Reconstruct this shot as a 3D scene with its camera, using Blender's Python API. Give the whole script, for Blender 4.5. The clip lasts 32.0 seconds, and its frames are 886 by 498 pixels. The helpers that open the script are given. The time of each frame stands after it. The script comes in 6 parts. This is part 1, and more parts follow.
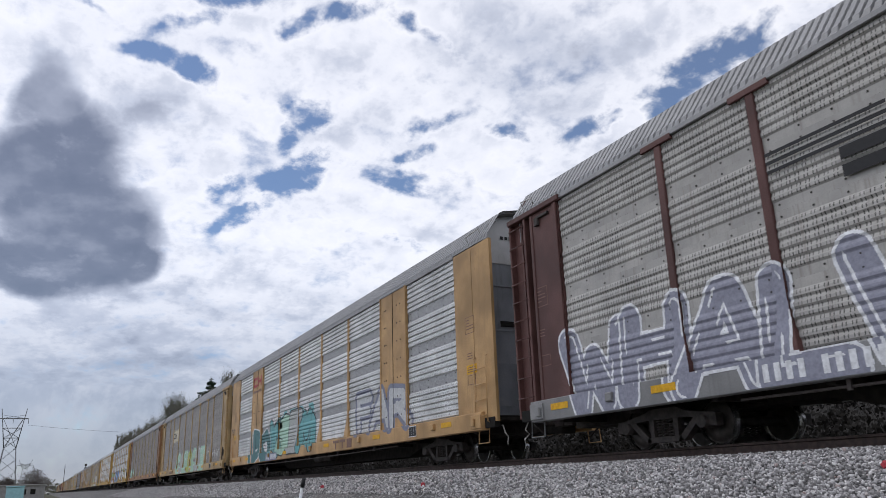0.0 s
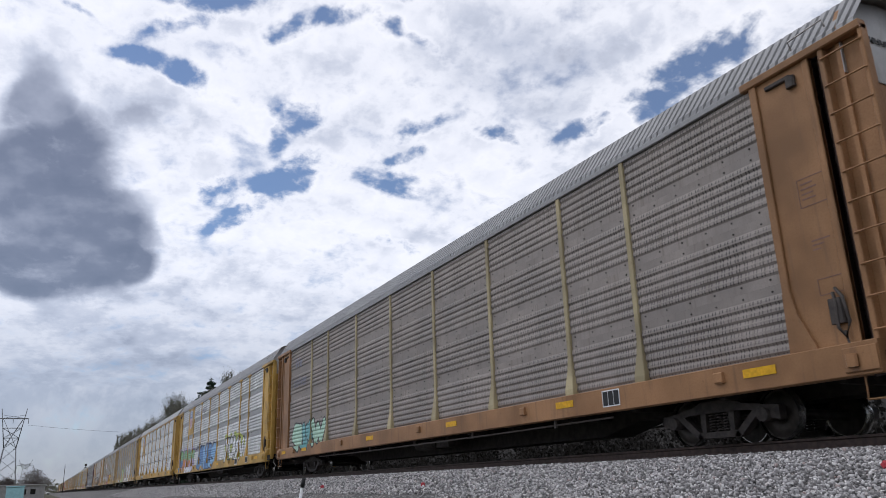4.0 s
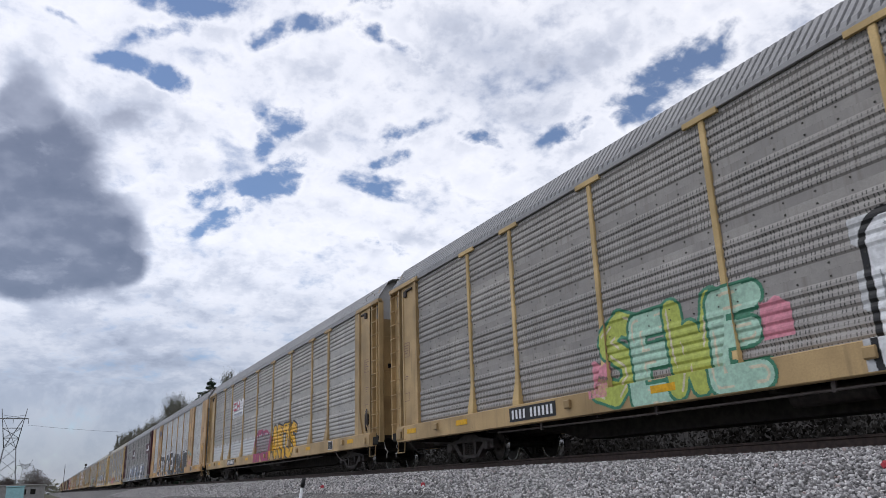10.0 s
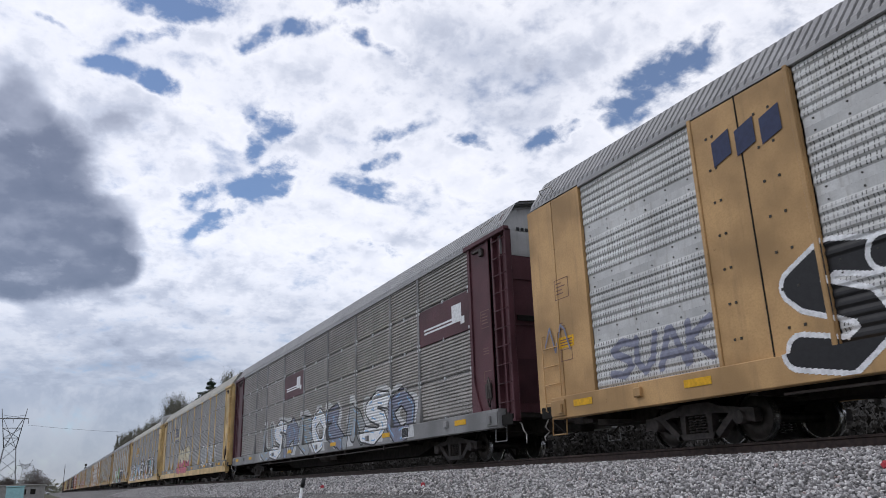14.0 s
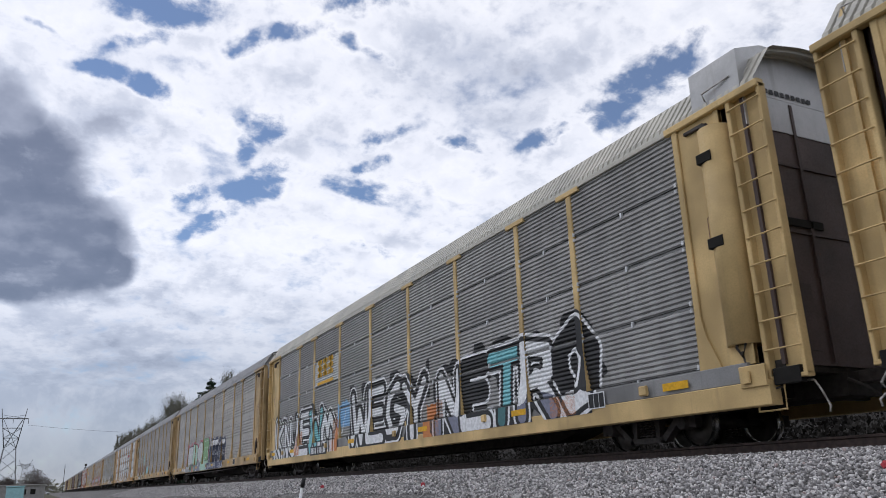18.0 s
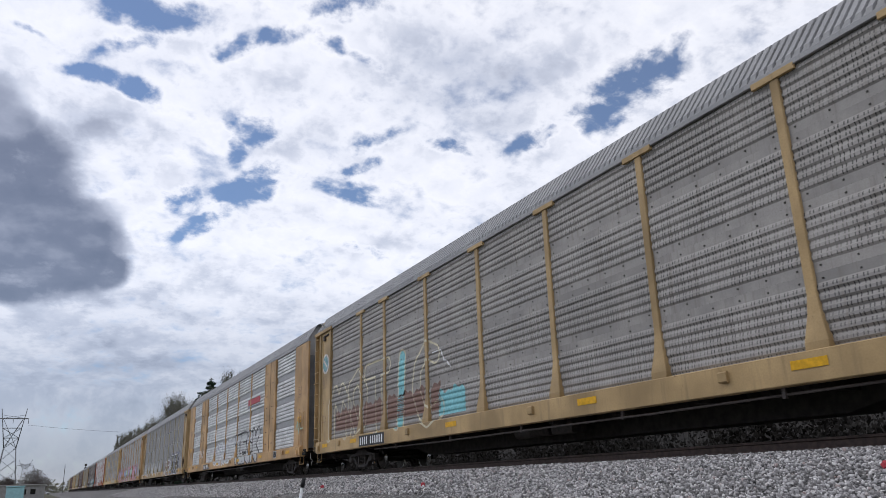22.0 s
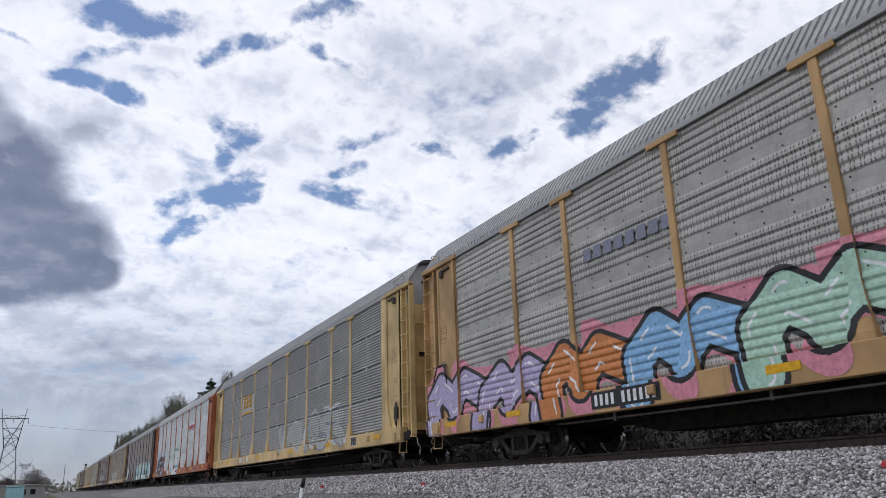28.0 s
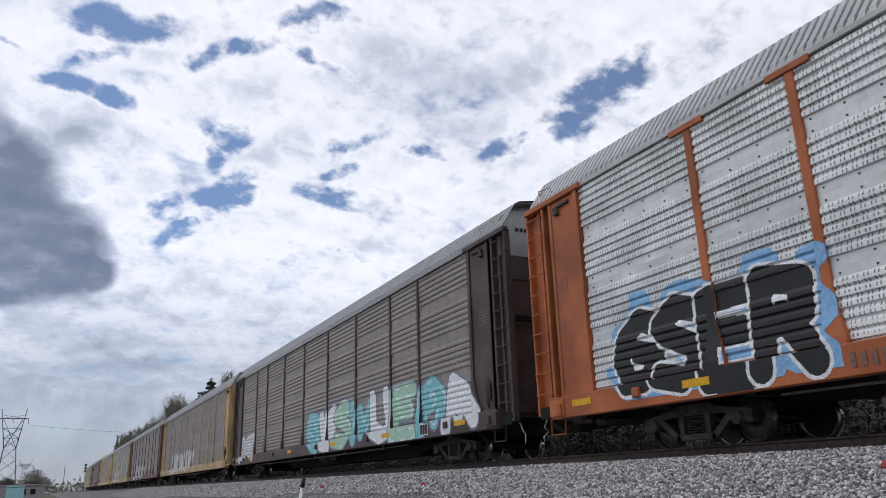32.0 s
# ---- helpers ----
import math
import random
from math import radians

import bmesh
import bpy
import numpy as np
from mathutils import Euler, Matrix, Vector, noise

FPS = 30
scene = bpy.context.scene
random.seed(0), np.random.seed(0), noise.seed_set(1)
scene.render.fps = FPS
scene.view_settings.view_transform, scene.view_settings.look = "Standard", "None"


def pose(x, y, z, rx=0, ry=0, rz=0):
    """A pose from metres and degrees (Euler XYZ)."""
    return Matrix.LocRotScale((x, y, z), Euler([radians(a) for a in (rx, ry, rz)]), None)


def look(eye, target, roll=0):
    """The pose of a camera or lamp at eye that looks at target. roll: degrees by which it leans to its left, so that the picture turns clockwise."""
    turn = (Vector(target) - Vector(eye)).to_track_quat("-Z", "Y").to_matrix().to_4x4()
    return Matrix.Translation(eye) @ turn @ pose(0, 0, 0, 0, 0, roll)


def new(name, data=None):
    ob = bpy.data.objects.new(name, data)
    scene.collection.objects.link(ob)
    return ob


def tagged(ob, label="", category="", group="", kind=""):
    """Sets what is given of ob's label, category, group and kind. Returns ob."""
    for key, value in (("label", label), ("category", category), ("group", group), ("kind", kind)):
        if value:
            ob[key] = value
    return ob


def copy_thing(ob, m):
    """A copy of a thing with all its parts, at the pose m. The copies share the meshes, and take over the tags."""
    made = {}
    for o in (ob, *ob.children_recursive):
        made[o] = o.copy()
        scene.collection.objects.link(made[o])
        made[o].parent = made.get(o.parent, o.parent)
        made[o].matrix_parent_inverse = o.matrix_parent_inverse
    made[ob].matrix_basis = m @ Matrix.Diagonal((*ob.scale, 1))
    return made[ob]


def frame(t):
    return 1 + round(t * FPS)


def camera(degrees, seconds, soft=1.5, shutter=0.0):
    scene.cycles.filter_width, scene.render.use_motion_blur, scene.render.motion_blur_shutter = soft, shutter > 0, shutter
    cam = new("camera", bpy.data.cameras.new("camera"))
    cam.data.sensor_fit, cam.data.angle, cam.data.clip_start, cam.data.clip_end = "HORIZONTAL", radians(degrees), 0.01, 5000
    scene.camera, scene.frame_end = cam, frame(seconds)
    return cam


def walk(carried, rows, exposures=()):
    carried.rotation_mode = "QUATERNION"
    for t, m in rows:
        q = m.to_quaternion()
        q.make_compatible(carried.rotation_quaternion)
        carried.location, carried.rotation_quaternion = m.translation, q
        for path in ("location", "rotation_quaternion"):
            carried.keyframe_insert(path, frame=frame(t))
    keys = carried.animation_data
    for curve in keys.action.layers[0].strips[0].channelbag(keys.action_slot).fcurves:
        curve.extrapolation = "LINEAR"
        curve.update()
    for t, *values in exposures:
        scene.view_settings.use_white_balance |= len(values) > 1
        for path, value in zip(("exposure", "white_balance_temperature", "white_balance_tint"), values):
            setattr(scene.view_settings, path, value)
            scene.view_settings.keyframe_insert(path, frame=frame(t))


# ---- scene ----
# World: x along the track (the train runs towards +x), y across it, z up.
# ---- camera ----
EYE = Vector((0.0, 0.0, 1.0))
YAW, PITCH, ROLL = radians(27.26), radians(17.04), -1.9
AHEAD = Vector((-math.cos(YAW) * math.cos(PITCH), math.sin(YAW) * math.cos(PITCH), math.sin(PITCH)))
cam = camera(60.87, 32.0, soft=0.85, shutter=0.03)
walk(cam, [(0.0, look(EYE, EYE + AHEAD * 10, ROLL)), (32.0, look(EYE, EYE + AHEAD * 10, ROLL))],
     exposures=[(0.0, 0.0, 6350, 12), (32.0, 0.0, 6350, 12)])

# ---- plan ----
TRACK_Y = 10.08          # centre line of the track
RAIL_Z = 1.39            # top of rail
SIDE = 1.52              # half width of a car
PITCH_M = 28.6           # car length over couplers
HALF = 13.85             # half length of a car body
SILL_Z0, SILL_Z1, EAVE_Z = 0.64, 1.04, 4.96
COLUMNS = (2.9, 1.95, 2.88, 2.88, 2.88, 2.88, 2.88, 1.95, 2.9)
GAP_X0 = -13.9           # where the gap behind the first car stands at the start
RUN = ((0, 0.05), (2, 33.62), (3, 50.13), (6, 99.60), (8.5, 140.60), (10, 164.94), (11.7, 192.57), (14, 229.58), (17, 277.69), (18.6, 303.49), (20.5, 333.96), (22.5, 365.87), (25, 405.72), (28, 453.20), (29.8, 481.30), (31, 500.05), (32, 515.54))

# ---- world and sun ----
world = bpy.data.worlds.new("sky")
scene.world = world
world.use_nodes = True
SUN_EL, SUN_ROT = 50.0, -140.0
wn = world.node_tree.nodes
sky = wn.new("ShaderNodeTexSky")
sky.sky_type, sky.sun_disc = "NISHITA", False
sky.sun_elevation, sky.sun_rotation = radians(SUN_EL), radians(SUN_ROT)
sky.ozone_density, sky.dust_density = 6.0, 0.2
wn["Background"].inputs["Strength"].default_value = 0.1
world.node_tree.links.new(sky.outputs[0], wn["Background"].inputs["Color"])
sun = new("sun", bpy.data.lights.new("sun", "SUN"))
sun.data.energy, sun.data.angle, sun.data.color = 2.1, radians(12), (1.0, 0.97, 0.93)


def sun_way():
    a, e = radians(SUN_ROT), radians(SUN_EL)
    return Vector((math.sin(a) * math.cos(e), math.cos(a) * math.cos(e), math.sin(e)))


sun.matrix_world = look(sun_way() * 100, (0, 0, 0))

# ---- materials ----
def link(nt, a, b):
    nt.links.new(a, b)


def nmath(nt, op, a, b=None, c=None):
    n = nt.nodes.new("ShaderNodeMath")
    n.operation = op
    for i, v in enumerate((a, b, c)):
        if v is None:
            continue
        if isinstance(v, (int, float)):
            n.inputs[i].default_value = v
        else:
            nt.links.new(v, n.inputs[i])
    return n.outputs[0]


def ntex(nt, co, scale, detail=4.0, rough=0.55, stretch=None):
    if stretch:
        m = nt.nodes.new("ShaderNodeMapping")
        m.inputs["Scale"].default_value = stretch
        nt.links.new(co, m.inputs["Vector"])
        co = m.outputs[0]
    n = nt.nodes.new("ShaderNodeTexNoise")
    n.inputs["Scale"].default_value, n.inputs["Detail"].default_value = scale, detail
    n.inputs["Roughness"].default_value = rough
    nt.links.new(co, n.inputs["Vector"])
    return n.outputs["Fac"]


def nramp(nt, v, stops):
    r = nt.nodes.new("ShaderNodeValToRGB")
    el = r.color_ramp.elements
    while len(el) < len(stops):
        el.new(0.5)
    for e, (p, c) in zip(el, stops):
        e.position, e.color = p, (*c, 1) if len(c) == 3 else c
    nt.links.new(v, r.inputs[0])
    return r.outputs[0]


def nmix(nt, f, a, b, how="MIX"):
    n = nt.nodes.new("ShaderNodeMix")
    n.data_type, n.blend_type = "RGBA", how
    for i, v in ((0, f), (6, a), (7, b)):
        if isinstance(v, (int, float)):
            n.inputs[i].default_value = v
        elif isinstance(v, tuple):
            n.inputs[i].default_value = (*v, 1)
        else:
            nt.links.new(v, n.inputs[i])
    return n.outputs[2]


def nrange(nt, v, a, b, c=0.0, d=1.0, smooth=True):
    n = nt.nodes.new("ShaderNodeMapRange")
    n.interpolation_type = "SMOOTHSTEP" if smooth else "LINEAR"
    for i, x in enumerate((a, b, c, d)):
        n.inputs[i + 1].default_value = x
    nt.links.new(v, n.inputs[0])
    return n.outputs[0]


def base_mat(name, rough=0.6, metal=0.0):
    m = bpy.data.materials.new(name)
    m.use_nodes = True
    nt = m.node_tree
    b = nt.nodes["Principled BSDF"]
    b.inputs["Roughness"].default_value, b.inputs["Metallic"].default_value = rough, metal
    b.inputs["Specular IOR Level"].default_value = 0.5 if metal else 0.3
    co = nt.nodes.new("ShaderNodeTexCoord").outputs["Object"]
    return m, nt, b, co


def bump(nt, b, h, strength=0.3, dist=0.01):
    n = nt.nodes.new("ShaderNodeBump")
    n.inputs["Strength"].default_value, n.inputs["Distance"].default_value = strength, dist
    nt.links.new(h, n.inputs["Height"])
    nt.links.new(n.outputs[0], b.inputs["Normal"])


def paint(name, col, rough=0.55, metal=0.0, wear=0.35, rust=(0.13, 0.06, 0.03), grain=6.0, streak=True):
    """Weathered paint on steel: two scales of tone, vertical streaks, flecks of rust."""
    m, nt, b, co = base_mat(name, rough, metal)
    # a pale sheen added to grey the paint at grazing angles, as on far cars
    b.inputs["Sheen Weight"].default_value, b.inputs["Sheen Roughness"].default_value = 0.08, 0.4
    b.inputs["Sheen Tint"].default_value = (0.75, 0.75, 0.8, 1)
    rnd = nt.nodes.new("ShaderNodeObjectInfo").outputs["Random"]
    off = nt.nodes.new("ShaderNodeVectorMath")
    nt.links.new(co, off.inputs[0])
    cb = nt.nodes.new("ShaderNodeCombineXYZ")
    nt.links.new(nmath(nt, "MULTIPLY", rnd, 40.0), cb.inputs[0])
    nt.links.new(cb.outputs[0], off.inputs[1])
    p = off.outputs[0]
    big = ntex(nt, p, 0.7, 3)
    fine = ntex(nt, p, grain * 6, 5, 0.65)
    st = ntex(nt, p, 3.0, 4, 0.6, (2.5, 2.5, 0.22))
    dark = tuple(c * 0.62 for c in col)
    lite = tuple(min(0.9, c * 1.18 + 0.01) for c in col)
    c = nmix(nt, nrange(nt, big, 0.3, 0.7), dark, lite)
    c = nmix(nt, nrange(nt, fine, 0.35, 0.75, 0, 0.35), c, dark)
    if streak:
        c = nmix(nt, nrange(nt, st, 0.52, 0.78, 0, wear), c, tuple(x * 0.4 + 0.02 for x in col))
    rs = ntex(nt, p, grain, 6, 0.7)
    c = nmix(nt, nrange(nt, rs, 0.66, 0.74, 0, min(1, wear * 1.6)), c, rust)
    nt.links.new(c, b.inputs["Base Color"])
    nt.links.new(nrange(nt, fine, 0.2, 0.8, rough - 0.1, min(1, rough + 0.15)), b.inputs["Roughness"])
    bump(nt, b, fine, 0.15, 0.004)
    return m


def sheet(name, col, rough, metal, hole=0.0, pitch=(0.042, 0.16), band=0.0, wear=0.4, tall=0.0):
    """Galvanised side sheet: spangle, run-off streaks, and rows of punched holes."""
    m, nt, b, co = base_mat(name, rough, metal)
    rnd = nt.nodes.new("ShaderNodeObjectInfo").outputs["Random"]
    off = nt.nodes.new("ShaderNodeVectorMath")
    nt.links.new(co, off.inputs[0])
    cb = nt.nodes.new("ShaderNodeCombineXYZ")
    nt.links.new(nmath(nt, "MULTIPLY", rnd, 60.0), cb.inputs[1])
    nt.links.new(cb.outputs[0], off.inputs[1])
    p = off.outputs[0]
    big = ntex(nt, p, 1.1, 4, 0.6)
    fine = ntex(nt, p, 45, 4, 0.6)
    st = ntex(nt, p, 4.0, 5, 0.65, (3.0, 1.0, 0.15))
    tone = nmath(nt, "ADD", nmath(nt, "MULTIPLY", nmath(nt, "SUBTRACT", rnd, 0.5), 0.14), big)
    c = nmix(nt, nrange(nt, tone, 0.25, 0.8), tuple(x * 0.66 for x in col), tuple(min(0.95, x * 1.15) for x in col))
    c = nmix(nt, nrange(nt, st, 0.5, 0.75, 0, wear), c, (col[0] * 0.5, col[1] * 0.46, col[2] * 0.42))
    c = nmix(nt, nrange(nt, fine, 0.3, 0.75, 0, 0.3), c, tuple(x * 0.55 for x in col))
    rgh = nrange(nt, big, 0.3, 0.7, rough - 0.12, rough + 0.12)
    if hole:
        sep = nt.nodes.new("ShaderNodeSeparateXYZ")
        nt.links.new(co, sep.inputs[0])
        if band:
            # punched slots in pairs of columns over the ribs, none on the flat lap
            ux = nmath(nt, "MULTIPLY", nmath(nt, "FRACT", nmath(nt, "DIVIDE", sep.outputs[0], band)), band)
            near = nmath(nt, "MINIMUM", nmath(nt, "ABSOLUTE", nmath(nt, "SUBTRACT", ux, 0.035)), nmath(nt, "ABSOLUTE", nmath(nt, "SUBTRACT", ux, 0.09)))
            uz = nmath(nt, "FRACT", nmath(nt, "DIVIDE", sep.outputs[2], pitch[1]))
            f = nmath(nt, "MULTIPLY", nmath(nt, "LESS_THAN", near, hole), nmath(nt, "LESS_THAN", uz, 0.66))
            f = nmath(nt, "MULTIPLY", f, nrange(nt, ntex(nt, p, 1.3, 2), 0.3, 0.6, 0.35, 0.95))
        else:
            row = nmath(nt, "FLOOR", nmath(nt, "DIVIDE", sep.outputs[2], pitch[1]))
            ux = nmath(nt, "FRACT", nmath(nt, "ADD", nmath(nt, "DIVIDE", sep.outputs[0], pitch[0]), nmath(nt, "MULTIPLY", row, 0.5)))
            uz = nmath(nt, "FRACT", nmath(nt, "DIVIDE", sep.outputs[2], pitch[1]))
            dx = nmath(nt, "MULTIPLY", nmath(nt, "SUBTRACT", ux, 0.5), pitch[0])
            dz = nmath(nt, "MULTIPLY", nmath(nt, "SUBTRACT", uz, 0.5), pitch[1])
            d1 = nmath(nt, "SQRT", nmath(nt, "ADD", nmath(nt, "POWER", dx, 2.0), nmath(nt, "POWER", dz, 2.0)))
            keep = nmath(nt, "GREATER_THAN", nmath(nt, "FRACT", nmath(nt, "DIVIDE", sep.outputs[0], 0.47)), 0.3)
            f = nmath(nt, "MULTIPLY", nmath(nt, "LESS_THAN", d1, hole), keep)
            if tall:
                # only on the flat strips along the upper and lower edge
                strip = nmath(nt, "GREATER_THAN", nmath(nt, "ABSOLUTE", nmath(nt, "SUBTRACT", sep.outputs[2], tall / 2)), tall / 2 - 0.155)
                f = nmath(nt, "MULTIPLY", f, strip)
        c = nmix(nt, f, c, (0.015, 0.015, 0.015))
    nt.links.new(c, b.inputs["Base Color"])
    nt.links.new(rgh, b.inputs["Roughness"])
    bump(nt, b, fine, 0.12, 0.003)
    return m


def plain(name, col, rough=0.6, metal=0.0, var=0.25, scale=8.0, bm=0.2):
    m, nt, b, co = base_mat(name, rough, metal)
    a = ntex(nt, co, scale, 5, 0.6)
    c = nmix(nt, nrange(nt, a, 0.3, 0.7), tuple(x * (1 - var) for x in col), tuple(min(0.95, x * (1 + var)) for x in col))
    nt.links.new(c, b.inputs["Base Color"])
    if bm:
        bump(nt, b, a, bm, 0.01)
    return m


def gravel_mat(name, per_stone=False):
    m, nt, b, co = base_mat(name, 0.85)
    if per_stone:
        g = nt.nodes.new("ShaderNodeNewGeometry").outputs["Random Per Island"]
        c = nramp(nt, g, [(0.0, (0.1, 0.097, 0.097)), (0.3, (0.22, 0.213, 0.213)), (0.55, (0.4, 0.39, 0.39)), (0.85, (0.66, 0.64, 0.64)), (0.97, (0.85, 0.83, 0.82)), (1.0, (0.4, 0.3, 0.28))])
        c = nmix(nt, nrange(nt, ntex(nt, co, 90, 4), 0.35, 0.65, 0, 0.35), c, (0.2, 0.19, 0.185))
    else:
        v = nt.nodes.new("ShaderNodeTexVoronoi")
        v.inputs["Scale"].default_value = 17
        nt.links.new(co, v.inputs["Vector"])
        g = nt.nodes.new("ShaderNodeSeparateColor")
        nt.links.new(v.outputs["Color"], g.inputs[0])
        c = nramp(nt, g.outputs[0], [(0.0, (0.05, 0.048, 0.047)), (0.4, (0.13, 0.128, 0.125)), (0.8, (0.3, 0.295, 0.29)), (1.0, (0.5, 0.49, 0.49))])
        # shade in the gaps between stones, painted as dark cell rims
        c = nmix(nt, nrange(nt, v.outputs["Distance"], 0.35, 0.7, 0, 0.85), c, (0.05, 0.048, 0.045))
        c = nmix(nt, nrange(nt, ntex(nt, co, 0.6, 3), 0.45, 0.7, 0, 0.4), c, (0.2, 0.18, 0.16))
        bump(nt, b, nmath(nt, "SUBTRACT", 1.0, v.outputs["Distance"]), 0.9, 0.03)
    nt.links.new(c, b.inputs["Base Color"])
    return m


M_GRAVEL, M_STONE = gravel_mat("ballast_bed"), gravel_mat("ballast_stone", True)
M_RAIL = plain("rail_rust", (0.06, 0.04, 0.034), 0.7, 0.2, 0.35, 12)
M_RAILTOP = plain("rail_head", (0.32, 0.31, 0.3), 0.3, 0.9, 0.2, 20, 0.05)
M_TIE = plain("tie_wood", (0.09, 0.075, 0.062), 0.9, 0, 0.4, 14, 0.5)
M_DARK = plain("underframe_grime", (0.035, 0.03, 0.027), 0.8, 0, 0.4, 6, 0.3)
M_TRUCK = plain("truck_steel", (0.048, 0.039, 0.035), 0.7, 0.1, 0.4, 9, 0.3)
M_WHEEL = plain("wheel_steel", (0.075, 0.065, 0.058), 0.55, 0.5, 0.3, 7, 0.15)
M_TREAD = plain("wheel_tread", (0.55, 0.54, 0.53), 0.25, 0.9, 0.15, 20, 0.05)
M_PIPE = plain("dull_pipe", (0.09, 0.075, 0.07), 0.6, 0.2)
# near black that stands for the shade inside slots, joints, pockets and openings
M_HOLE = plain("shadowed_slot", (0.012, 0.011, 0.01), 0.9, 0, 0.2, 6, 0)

# ---- mesh tools ----
class Geo:
    """Gathers faces for one mesh; a face carries the slot of its material."""

    def __init__(self):
        self.v, self.f, self.m, self.smooth = [], [], [], []

    def add(self, vs, fs, slot=0, smooth=False):
        n = len(self.v)
        self.v += [tuple(p) for p in vs]
        self.f += [tuple(i + n for i in f) for f in fs]
        self.m += [slot] * len(fs)
        self.smooth += [smooth] * len(fs)
        return self

    def box(self, x0, x1, y0, y1, z0, z1, slot=0, ch=0.0):
        """A box; ch chamfers its four edges along the longest side."""
        if ch <= 0:
            vs = [(x, y, z) for z in (z0, z1) for y in (y0, y1) for x in (x0, x1)]
            return self.add(vs, [(0, 2, 3, 1), (4, 5, 7, 6), (0, 1, 5, 4), (2, 6, 7, 3), (0, 4, 6, 2), (1, 3, 7, 5)], slot)
        lo, hi = [x0, y0, z0], [x1, y1, z1]
        ax = max(range(3), key=lambda i: hi[i] - lo[i])
        b, c = [i for i in range(3) if i != ax]
        ring = [(lo[b] + ch, lo[c]), (hi[b] - ch, lo[c]), (hi[b], lo[c] + ch), (hi[b], hi[c] - ch),
                (hi[b] - ch, hi[c]), (lo[b] + ch, hi[c]), (lo[b], hi[c] - ch), (lo[b], lo[c] + ch)]
        vs = []
        for e in (lo[ax], hi[ax]):
            for p, q in ring:
                w = [0, 0, 0]
                w[ax], w[b], w[c] = e, p, q
                vs.append(w)
        return self.add(vs, [(i, (i + 1) % 8, (i + 1) % 8 + 8, i + 8) for i in range(8)] + [tuple(range(7, -1, -1)), tuple(range(8, 16))], slot)

    def tube(self, pts, r, n=6, slot=0, smooth=True):
        pts = [Vector(p) for p in pts]
        vs, fs = [], []
        for i, p in enumerate(pts):
            d = (pts[min(i + 1, len(pts) - 1)] - pts[max(i - 1, 0)]).normalized()
            a = d.cross(Vector((0, 0, 1)) if abs(d.z) < 0.9 else Vector((1, 0, 0))).normalized()
            b = d.cross(a)
            rr = r[i] if isinstance(r, (list, tuple)) else r
            vs += [p + (a * math.cos(2 * math.pi * k / n) + b * math.sin(2 * math.pi * k / n)) * rr for k in range(n)]
        for i in range(len(pts) - 1):
            fs += [(i * n + k, i * n + (k + 1) % n, (i + 1) * n + (k + 1) % n, (i + 1) * n + k) for k in range(n)]
        e = (len(pts) - 1) * n
        self.add(vs, fs, slot, smooth)
        self.f += [tuple(len(self.v) - len(vs) + k for k in range(n - 1, -1, -1)), tuple(len(self.v) - len(vs) + e + k for k in range(n))]
        self.m += [slot] * 2
        self.smooth += [False] * 2
        return self

    def lathe(self, ring, n=32, slot=0, smooth=True, at=(0, 0, 0)):
        """ring: (radius, y) turned about the y axis."""
        vs = [(at[0] + r * math.cos(2 * math.pi * k / n), at[1] + y, at[2] + r * math.sin(2 * math.pi * k / n)) for r, y in ring for k in range(n)]
        fs = [(i * n + k, (i + 1) * n + k, (i + 1) * n + (k + 1) % n, i * n + (k + 1) % n) for i in range(len(ring) - 1) for k in range(n)]
        return self.add(vs, fs, slot, smooth)

    def prism(self, poly, y0, y1, slot=0):
        """A polygon in x, z pushed from y0 to y1."""
        n = len(poly)
        vs = [(x, y0, z) for x, z in poly] + [(x, y1, z) for x, z in poly]
        return self.add(vs, [tuple(range(n)), tuple(range(2 * n - 1, n - 1, -1))] + [(i, i + n, (i + 1) % n + n, (i + 1) % n) for i in range(n)], slot)

    def extrude_x(self, prof, x0, x1, slot=0, thick=0.0):
        """An open profile of (y, z) drawn from x0 to x1, with a back sheet at thick."""
        n = len(prof)
        vs = [(x, y, z) for x in (x0, x1) for y, z in prof]
        fs = [(i, i + n, i + n + 1, i + 1) for i in range(n - 1)]
        self.add(vs, fs, slot)
        if thick:
            vs = [(x, y + thick, z) for x in (x0, x1) for y, z in prof]
            self.add(vs, [(i + 1, i + n + 1, i + n, i) for i in range(n - 1)], slot)
        return self

    def mesh(self, name):
        me = bpy.data.meshes.new(name)
        me.from_pydata(self.v, [], self.f)
        me.polygons.foreach_set("material_index", self.m)
        me.polygons.foreach_set("use_smooth", self.smooth)
        for _ in range(max(self.m, default=0) + 1):
            me.materials.append(None)
        me.update()
        return me


def put(name, me, mats, parent=None, m=None, label=""):
    """Links a mesh as one object, its materials held by the object."""
    ob = new(name, me)
    for s, mt in zip(ob.material_slots, mats):
        s.link = "OBJECT"
        s.material = mt
    if parent:
        ob.parent = parent
    if m is not None:
        ob.matrix_basis = m
    if label:
        ob["label"] = label
    return ob


def recalc(me):
    bm = bmesh.new()
    bm.from_mesh(me)
    bmesh.ops.recalc_face_normals(bm, faces=bm.faces)
    bm.to_mesh(me)
    bm.free()
    return me


# ---- clouds: a broken sheet that drifts with the wind and sinks towards the horizon ----
CLOUD_Z, CLOUD_R = 400.0, 4700.0


